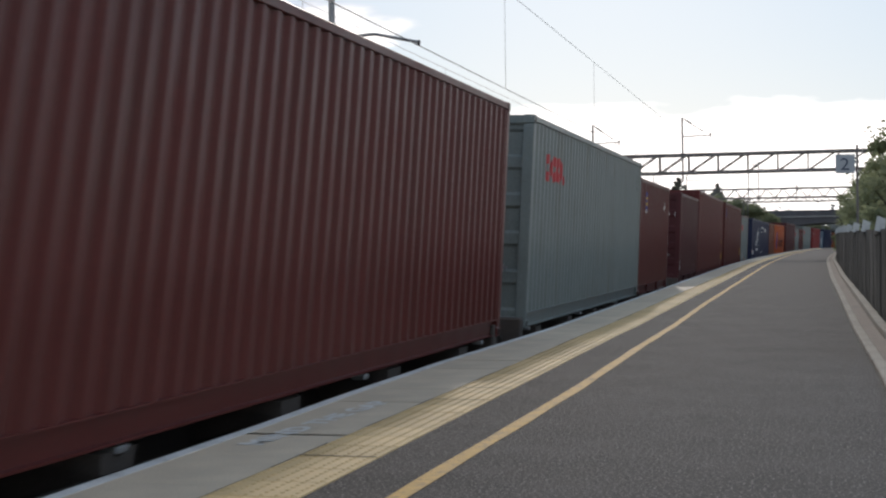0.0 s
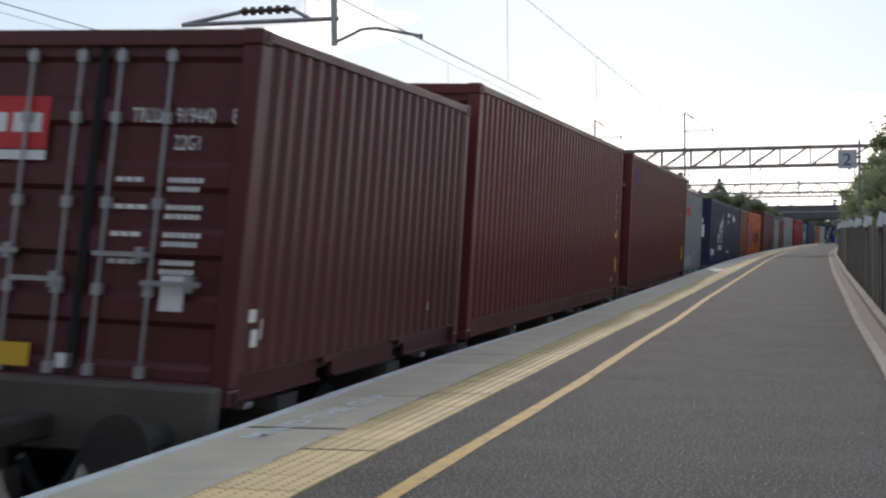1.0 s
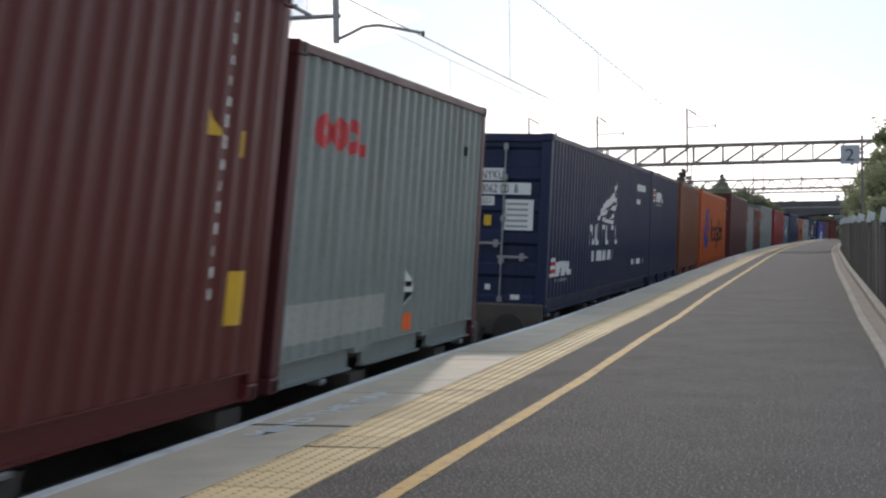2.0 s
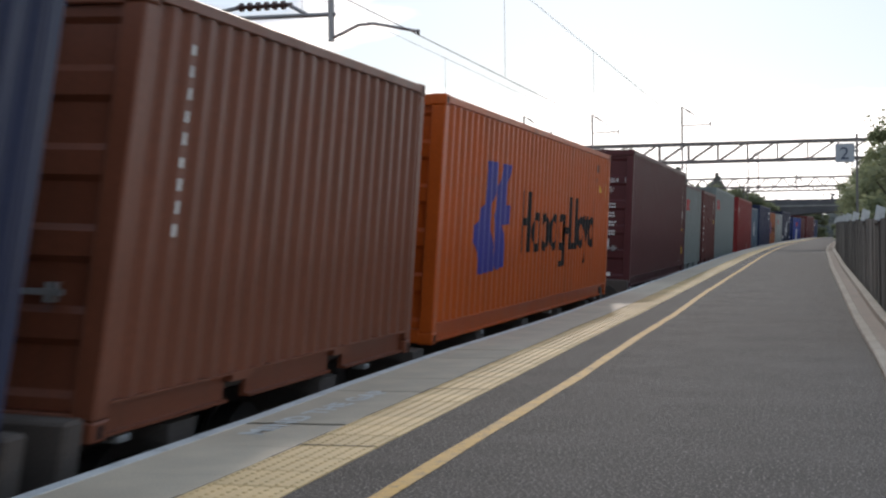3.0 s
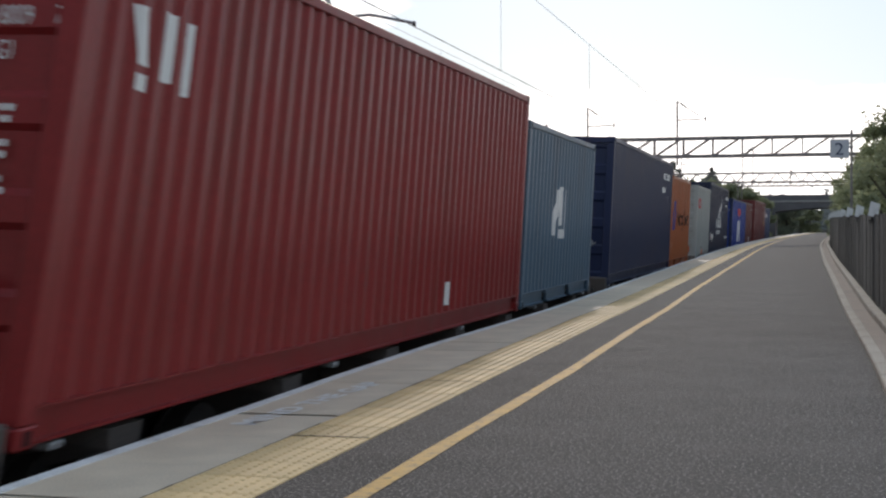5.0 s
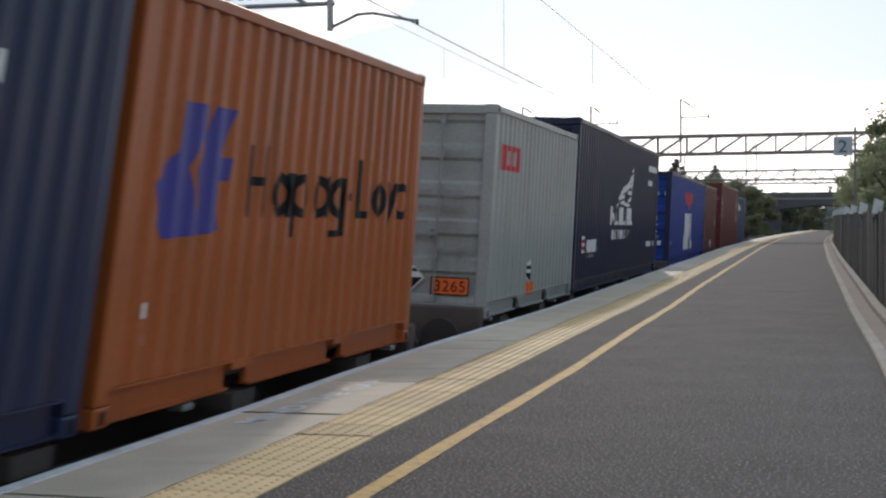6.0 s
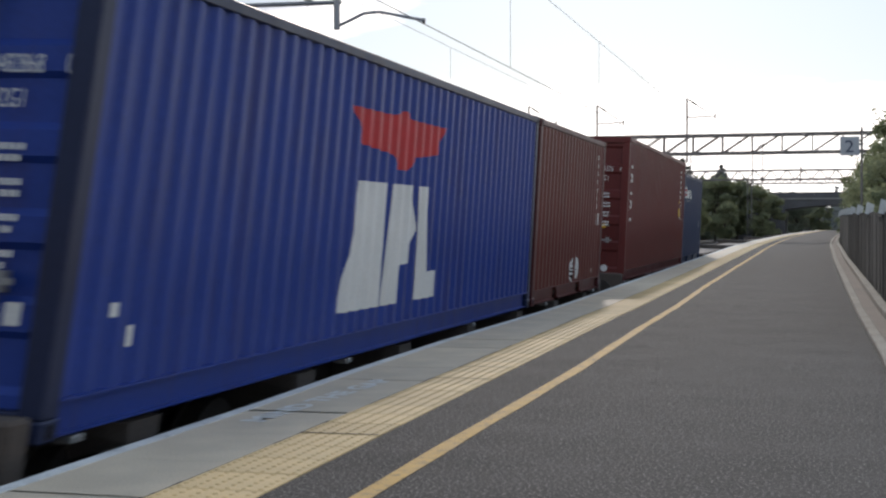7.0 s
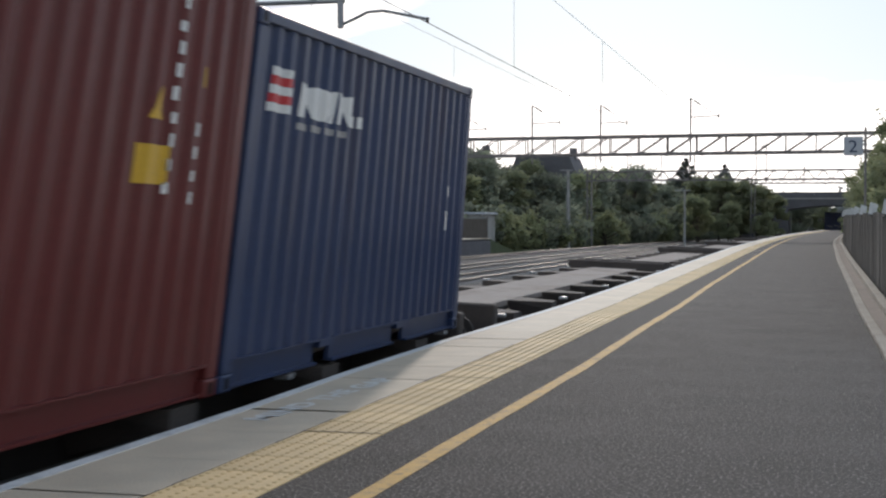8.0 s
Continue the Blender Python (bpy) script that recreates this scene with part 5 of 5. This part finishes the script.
# ---------------------------------------------------------------- overhead line
def truss(name, y, z0, depth, x0, x1, pitch, label, legs=(), mat=M_STEEL, r=0.06, uprights=(), feet=-1.3, zigzag=False):
    g = thing(name, label, "gantry", pose(0, y, 0), "overhead line gantries")
    for zz in (z0, z0 + depth):
        for dy in (-0.35, 0.35):
            part("chord", boxm(x0, x1, dy - r, dy + r, zz - r, zz + r), mat, g)
    n = int((x1 - x0) / pitch)
    for i in range(n):
        a = x0 + i * pitch
        for dy in (-0.35, 0.35):
            if zigzag:
                bm = rodm((a, dy, z0 + depth), (a + pitch / 2, dy, z0), r * 0.6, 5)
                rod(bm, (a + pitch / 2, dy, z0), (a + pitch, dy, z0 + depth), r * 0.6, 5)
            else:
                bm = rodm((a, dy, z0), (a, dy, z0 + depth), r * 0.5, 5)
                rod(bm, (a, dy, z0), (a + pitch * 0.92, dy, z0 + depth), r * 0.45, 5)
            part("web", bm, mat, g)
    for x in legs:
        bm = bmesh.new()
        for dx in (-0.25, 0.25):
            box(bm, x + dx - 0.05, x + dx + 0.05, -0.3, 0.3, feet, z0 + depth)
        for k in range(8):
            z = feet + 0.4 + k * (z0 - feet) / 8
            rod(bm, (x - 0.25, 0, z), (x + 0.25, 0, z + 0.7), 0.03, 5)
        part("leg", bm, mat, g)
    for x, zt, arm in uprights:
        u = part("upright", rodm((x, -0.42, z0 - 0.5), (x, -0.42, zt), 0.05, 6), mat, g)
        bm = rodm((x, -0.42, zt - 1.05), (x + arm, -0.42, zt - 1.0), 0.03, 5)
        rod(bm, (x, -0.42, zt), (x + arm * 0.8, -0.42, zt - 0.85), 0.022, 5)
        rod(bm, (x + arm * 0.12, -0.42, zt - 0.12), (x + arm * 0.34, -0.42, zt - 0.36), 0.05, 6)
        rod(bm, (x + arm, -0.42, zt - 1.12), (x + arm, -0.42, zt - 0.88), 0.04, 6)
        part("bracket", bm, mat, u)
    return g


def curved(x, z, r):
    """One wire that follows the line's curve."""
    bm = bmesh.new()
    ys = [-40, 60] + [60 + 20 * k for k in range(1, 7)]
    rings = [[bm.verts.new((x + bend(y) + r * math.cos(a), y, z + r * math.sin(a))) for a in [k * math.pi / 2.5 for k in range(5)]] for y in ys]
    for a, b in zip(rings, rings[1:]):
        for i in range(5):
            bm.faces.new((a[i], a[(i + 1) % 5], b[(i + 1) % 5], b[i]))
    return bm


def wires():
    for k, (x, zc, zm) in enumerate(((TRACK, 3.75, 5.42), (-8.6, 3.75, 5.42), (-14.2, 3.75, 5.3), (-17.8, 3.75, 5.3))):
        g = thing("overhead_line", "thin dark contact and catenary wires with droppers", "overhead wire", None, "overhead wires")
        part("contact_wire", curved(x, zc, 0.0065), M_WIRE, g)
        ys = [13.3 + 9.8 * i for i in range(-5, 18)]
        part("catenary_wire", curved(x, zm, 0.005), M_WIRE, g)
        if k < 2:
            for y in ys[3:16]:
                part("dropper", rodm((x + bend(y), y, zc), (x + bend(y), y, zm), 0.0035, 4), M_WIRE, g)


def registration():
    y = 17.75
    g = thing("overhead_line_support", "grey steel overhead line registration arm with brown insulators", "overhead line support", pose(0, y, 0))
    part("drop_tube", rodm((-6.2, 0, 3.72), (-6.2, 0, 6.0), 0.045, 8), M_STEEL, g)
    bm = rodm((-8.4, 0, 4.10), (-6.14, 0, 4.08), 0.032, 6)
    part("stay_tube", bm, M_STEEL, g)
    bm = bmesh.new()
    pts = [(-6.2, 0, 3.76), (-6.0, 0, 3.84), (-5.82, 0, 3.92), (-5.6, 0, 3.93), (-5.02, 0, 3.80), (-4.98, 0, 3.79)]
    for a, b in zip(pts, pts[1:]):
        rod(bm, a, b, 0.022, 6)
    part("registration_arm", bm, M_STEEL, g)
    part("wire_clip", rodm((-5.0, 0, 3.75), (-5.0, 0, 3.82), 0.02, 6), M_DARKSTEEL, g)
    bm = rodm((-7.55, 0, 4.24), (-6.75, 0, 4.24), 0.03, 8)
    for k in range(6):
        rod(bm, (-7.5 + 0.12 * k, 0, 4.24), (-7.45 + 0.12 * k, 0, 4.24), 0.06, 10)
    part("insulator", bm, M_INSUL, g)
    bm = rodm((-8.4, 0, 4.10), (-7.5, 0, 4.24), 0.03, 6)
    rod(bm, (-6.8, 0, 4.24), (-6.55, 0, 4.10), 0.03, 6)
    part("link", bm, M_STEEL, g)
    for z in (5.95, 7.2):
        part("span_wire", rodm((-24, 0, z), (3.6, 0, z), 0.008, 5), M_WIRE, g)
    for x in (-24, 3.6):
        part("mast", rodm((x, 0, -1.4), (x, 0, 7.6), 0.13, 8, 0.09), M_STEEL, g)


truss("gantry", 80, 5.13, 1.0, -36, 4.2, 1.62, "weathered steel lattice gantry spanning all tracks", legs=(-35.6,), mat=M_GANTRY, r=0.08,
      uprights=((-7.15, 8.2, 1.55), (-12.2, 7.95, 1.5), (-16.15, 8.0, 1.6), (-20.5, 7.7, 1.6)))
truss("gantry", 160, 6.2, 1.0, -26.2, 6.0, 1.75, "distant steel lattice gantry over the tracks", legs=(-25.8, 5.7), mat=M_GANTRY, r=0.085,
      uprights=((-7.15, 10.2, 2.0), (-6.05, 10.2, -1.1), (-13.9, 9.3, 2.0), (-2.0, 7.6, 0.4), (-17.6, 9.2, 2.0), (-21.4, 9.0, 2.0), (-25.0, 8.9, 2.2)), zigzag=True)
truss("gantry", 188, 6.55, 0.5, -9.0, 4.6, 0.95, "distant steel lattice gantry over the tracks", legs=(-8.8,), mat=M_GANTRY, r=0.075, zigzag=True)
wires()
registration()


def sign_post():
    g = thing("platform_sign", "grey lamp post with a square platform number sign", "sign", pose(1.27, 45.6, 0), kind="")
    part("post", rodm((0, 0, -1.2), (0, 0, 4.15), 0.045, 10, 0.035), M_GANTRY, g)
    p = part("panel", boxm(-0.65, -0.07, -0.06, -0.03, 3.27, 3.86, bevel=0.008), M_SIGN, g, "grey-white square panel")
    part("bracket", boxm(-0.3, 0.06, -0.03, 0.03, 3.58, 3.66), M_STEEL, g)
    lettering("2", 0.54, M_SIGN_BLUE, p, pose(-0.52, -0.063, 3.37, 90, 0, 0), "dark blue numeral", 1.1)


sign_post()


def mast(x, y, h, label="slim grey concrete lamp post", w=0.09):
    g = thing("lamp_post", label, "lamp post", pose(x, y, -1.4))
    part("pole", rodm((0, 0, 0), (0, 0, h), w, 8, w * 0.7), M_CONCRETE, g)
    part("lamp_head", boxm(-0.9, 0.5, -0.08, 0.08, h, h + 0.1, bevel=0.02), M_STEEL, g)


mast(-12.0, 128, 5.6, w=0.10)
mast(-26.5, 150, 8.4, w=0.24)


def far_platform():
    ob = part("platform_opposite", prism(bmesh.new(), [(-33, -1.3), (-26.2, -1.3), (-26.2, -0.15), (-26.4, 0.0), (-33, 0.0)], 5, 112), M_BRIDGE, None, "opposite platform with a dark riser wall", "structure")
    tagged(ob, category="platform")
    bm = bmesh.new()
    v = [bm.verts.new(p) for p in ((-33, 112, -1.3), (-26.2, 112, -1.3), (-26.2, 112, -0.02), (-33, 112, -0.02), (-33, 122, -1.3), (-26.2, 122, -1.3))]
    for q in ((0, 1, 2, 3), (3, 2, 5, 4), (0, 3, 4), (1, 5, 2), (0, 4, 5, 1)):
        bm.faces.new([v[i] for i in q])
    bmesh.ops.recalc_face_normals(bm, faces=bm.faces[:])
    tagged(part("platform_ramp", bm, M_GRASS, None, "earth ramp at the end of the opposite platform", "structure"), category="ramp")
    tagged(part("platform_edge", boxm(-33, -26.15, 5, 112, 0.003, 0.07, bevel=0.01), M_COPING, None, "pale concrete edge slabs of the opposite platform", "structure"), category="platform edge")
    f = thing("panel_fence", "weathered grey-brown panel fence behind the opposite platform", "fence", None, "", "structure")
    for k in range(3):
        x = -32.9 + k * 2.2
        part("panel", boxm(x, x + 2.08, 111.4, 111.46, 0.07, 1.66, bevel=0.01), M_FENCE, f)
        part("post", boxm(x + 2.08, x + 2.2, 111.36, 111.5, 0.07, 1.78, bevel=0.01), M_FENCE, f)
    b = thing("hut", "small grey trackside building with a flat roof", "hut", pose(-32.6, 126, -1.35))
    part("wall", boxm(-3, 3, -2.5, 2.5, 0, 3.45, bevel=0.02), M_CONCRETE, b)
    part("roof", boxm(-3.2, 3.2, -2.7, 2.7, 3.45, 3.65, bevel=0.02), M_SIGN, b)


def houses():
    for x, y, w, h in ((-35.5, 186, 9.0, 8.2), (-46.5, 184, 8.0, 8.6)):
        g = thing("house", "dark brick house with a pitched roof behind the trees", "house", pose(x, y, -1.4))
        part("wall", boxm(-w / 2, w / 2, -4, 4, 0, h, bevel=0.03), M_BRIDGE, g)
        roof = bmesh.new()
        prism(roof, [(-w / 2 - 0.4, h), (w / 2 + 0.4, h), (w / 2 - 1.0, h + 3.4), (-w / 2 + 1.0, h + 3.4)], -4.4, 4.4)
        part("roof", roof, M_BRIDGE, g)
        part("chimney", boxm(w / 2 - 1.6, w / 2 - 0.7, -0.5, 0.5, h + 3.0, h + 4.6, bevel=0.03), M_BRIDGE, g)
        for k in (-1, 1):
            part("window", boxm(k * 2 - 0.6, k * 2 + 0.6, -4.05, -3.98, 3.6, 5.0), M_SIGN_BLUE, g)


houses()
far_platform()


# ---------------------------------------------------------------- plants
def leaf_cloud(bm, centre, radii, count, size, rnd):
    """Small leaf clumps, thick toward the shell, with gaps."""
    for _ in range(count):
        d = Vector((rnd.gauss(0, 1), rnd.gauss(0, 1), rnd.gauss(0, 1))).normalized()
        r = abs(rnd.gauss(0.72, 0.28))
        p = Vector(centre) + Vector((d.x * radii[0], d.y * radii[1], d.z * radii[2])) * r
        u = Vector((rnd.uniform(-1, 1), rnd.uniform(-1, 1), rnd.uniform(-0.6, 0.6))).normalized()
        w = u.orthogonal().normalized()
        a = size * rnd.uniform(0.6, 1.4)
        q = [p + u * a, p + w * a * 0.55, p - u * a, p - w * a * 0.55 + Vector((0, 0, rnd.uniform(-0.3, 0.3) * a))]
        bm.faces.new([bm.verts.new(c) for c in q])


def tree(height, spread, seed, mat, label, conifer=False, leaves=9500, size=0.19, category="tree", name="tree", low=0.25):
    rnd = random.Random(seed)
    g = thing(name, label, category)
    bm = bmesh.new()
    rod(bm, (0, 0, 0), (0, 0, height * (0.9 if conifer else 0.55)), 0.03 * height * 0.5 + 0.05, 8, 0.03)
    lobes = []
    if conifer:
        n = 17
        for i in range(n):
            f = i / (n - 1)
            z = height * (0.15 + 0.83 * f)
            r = spread * (1 - f) ** 0.9 * rnd.uniform(0.75, 1.15) + 0.05
            for k in range(7 if f < 0.9 else 3):
                a = rnd.uniform(0, 6.28)
                q = rnd.uniform(0.45, 1.0)
                e = (math.cos(a) * r * q, math.sin(a) * r * q, z - 0.18 * r * q + rnd.uniform(-0.15, 0.15))
                rod(bm, (0, 0, z), e, 0.03, 4, 0.01)
                lobes.append((e, (0.12 + r * 0.24, 0.12 + r * 0.24, 0.22 + 0.16 * r)))
    else:
        for i in range(38):
            a, f = rnd.uniform(0, 6.28), rnd.uniform(low, 0.97)
            r = spread * math.sqrt(max(0.1, 1 - (2 * (f - 0.5)) ** 2)) * rnd.uniform(0.25, 0.95)
            e = (math.cos(a) * r, math.sin(a) * r, height * f)
            rod(bm, (0, 0, height * f * 0.55), e, 0.05, 5, 0.015)
            q = spread * rnd.uniform(0.14, 0.36)
            lobes.append((e, (q, q, q * rnd.uniform(0.6, 0.95))))
    part("trunk", bm, M_BARK, g)
    bm = bmesh.new()
    for e, rad in lobes:
        leaf_cloud(bm, e, rad, leaves // len(lobes), size, rnd)
    part("crown", bm, mat, g)
    return g


def planting():
    rnd = random.Random(12)
    kinds = [tree(9, 3.6, 1, M_LEAF, "broad dense green tree beside the railway"), tree(7.5, 3.2, 2, M_LEAF, "rounded green tree beside the railway"),
             tree(8.2, 3.0, 3, M_LEAF2, "lighter yellow-green tree beside the railway")]
    pines = [tree(12, 3.4, 4, M_PINE, "tall dark pointed conifer above the trees", True, 5600, 0.17), tree(10.5, 3.2, 5, M_PINE, "tall dark pointed conifer above the trees", True, 5600, 0.17)]
    bushes = [tree(3.0, 2.2, 6, M_LEAF2, "low yellow-green lineside bush", False, 2200, 0.16, "bush", "bush", 0.1), tree(3.4, 2.4, 7, M_LEAF, "low green lineside bush", False, 2200, 0.16, "bush", "bush", 0.1)]
    spots = []
    for i in range(28):
        spots.append((kinds[i % 3], -37.5 - rnd.uniform(0, 3) + min(24, i * 0.95), 124 + i * 6.5, rnd.uniform(0.85, 1.15)))
    for i in range(22):
        spots.append((kinds[(i + 1) % 3], -44 - rnd.uniform(0, 6) + min(24, i * 1.1), 126 + i * 7.5, rnd.uniform(1.15, 1.4)))
    for i in range(18):
        spots.append((kinds[i % 3], -30 + i * 1.75 + rnd.uniform(-1, 0.5), 262 + rnd.uniform(-4, 24), rnd.uniform(1.0, 1.25) * (0.78 if i > 9 else 1.0)))
    for x, y, q in ((-6.6, 196, 0.80), (-8.6, 193, 0.95), (-10.9, 197, 1.05), (-13.5, 192, 1.08), (-16.5, 196, 1.1), (-7.2, 186, 0.5), (-11.5, 180, 0.66), (-15.0, 176, 0.75)):
        spots.append((kinds[2], x, y, q))
    for k, (x, y, q) in enumerate(((-23.2, 250, 1.2), (-25.2, 252, 1.0), (-16.9, 255, 1.12), (-19.5, 262, 0.9))):
        spots.append((pines[k % 2], x, y, q))
    for i in range(40):
        spots.append((bushes[i % 2], -32 - rnd.uniform(0, 3) + min(18, i * 0.6), 116 + i * 4.2, rnd.uniform(0.9, 1.6)))
    used = set()
    for src, x, y, s in spots:
        m = pose(x, y, -1.5, 0, 0, rnd.uniform(0, 360))
        if src.name in used:
            ob = copy_thing(src, m)
        else:
            used.add(src.name)
            ob = src
            ob.matrix_basis = m
        ob.scale = (s * 1.5, s * 1.5, s) if src in pines else (s, s, s)
    right = [tree(4.6, 1.5, 31, M_LEAF2, "overgrown yellow-green shrub rising behind the fence", False, 4200, 0.085, "shrub", "shrub", 0.15),
             tree(5.2, 1.7, 32, M_LEAF2, "overgrown green shrub rising behind the fence", False, 4200, 0.085, "shrub", "shrub", 0.15)]
    first = set()
    for k, (x, y, s) in enumerate(((2.7, 42, 1.0), (2.9, 47, 1.08), (2.5, 53, 0.98), (2.9, 60, 1.05), (2.6, 69, 1.0), (3.0, 79, 1.1), (2.8, 90, 1.0), (3.2, 102, 1.1), (3.0, 116, 1.05), (3.3, 132, 1.1), (3.0, 148, 1.1))):
        src = right[k % 2]
        m = pose(x, y, -1.3 + 0.6, 0, 0, rnd.uniform(0, 360))
        if k < 2:
            ob = src
            ob.matrix_basis = m
        else:
            ob = copy_thing(src, m)
        ob.scale = (s, s, s)


planting()


def bridge():
    g = thing("road_bridge", "distant dark brick road bridge over the railway", "bridge", pose(0, 205, -1.4))
    bm = bmesh.new()                   # shallow arch over the running lines
    under = [(-4.6 + 13.6 * k / 12, 4.75 + 0.55 * math.sin(math.pi * k / 12)) for k in range(13)]
    prism(bm, [(-4.6, 6.3)] + under + [(9.0, 6.3)], -4, 12)
    part("span", bm, M_BRIDGE, g)
    for a, b in ((-12, -4.6), (9.0, 40)):
        part("abutment", boxm(a, b, -4, 12, 0, 6.3), M_BRIDGE, g)
    part("string_course", boxm(-12, 40, -4.12, -3.98, 6.1, 6.32), M_CONCRETE, g)
    part("parapet", boxm(-12, 40, -4.05, -3.7, 6.32, 7.1), M_BRIDGE, g)


def woods():
    bm = bmesh.new()
    rnd = random.Random(77)
    for i in range(150):
        x = -150 + i * 2.0
        leaf_cloud(bm, (x, 330 + rnd.uniform(-15, 15), 3 + 1.2 * math.sin(x * 0.07) + rnd.uniform(-1.2, 1.2)), (5, 5, 5.0), 170, 0.6, rnd)
    ob = part("far_woods", bm, M_WOODS, None, "far dark belt of trees beyond the bridge", "stuff")
    tagged(ob, category="woods")
    bm = bmesh.new()
    box(bm, -400, 300, 350, 360, -1.4, 5)
    tagged(part("backdrop", bm, M_WOODS, None, "far dark wooded rise", "structure"), category="woods")


bridge()
woods()


def motions():
    for ob, s in MOVING:
        rows = []
        for t, d in GONE:
            y = s - d
            rows.append((t, pose(ORIGIN_X + bend(y), y, ORIGIN_Z, 0, CANT, turn_at(y + 6))))
        walk(ob, rows)


motions()
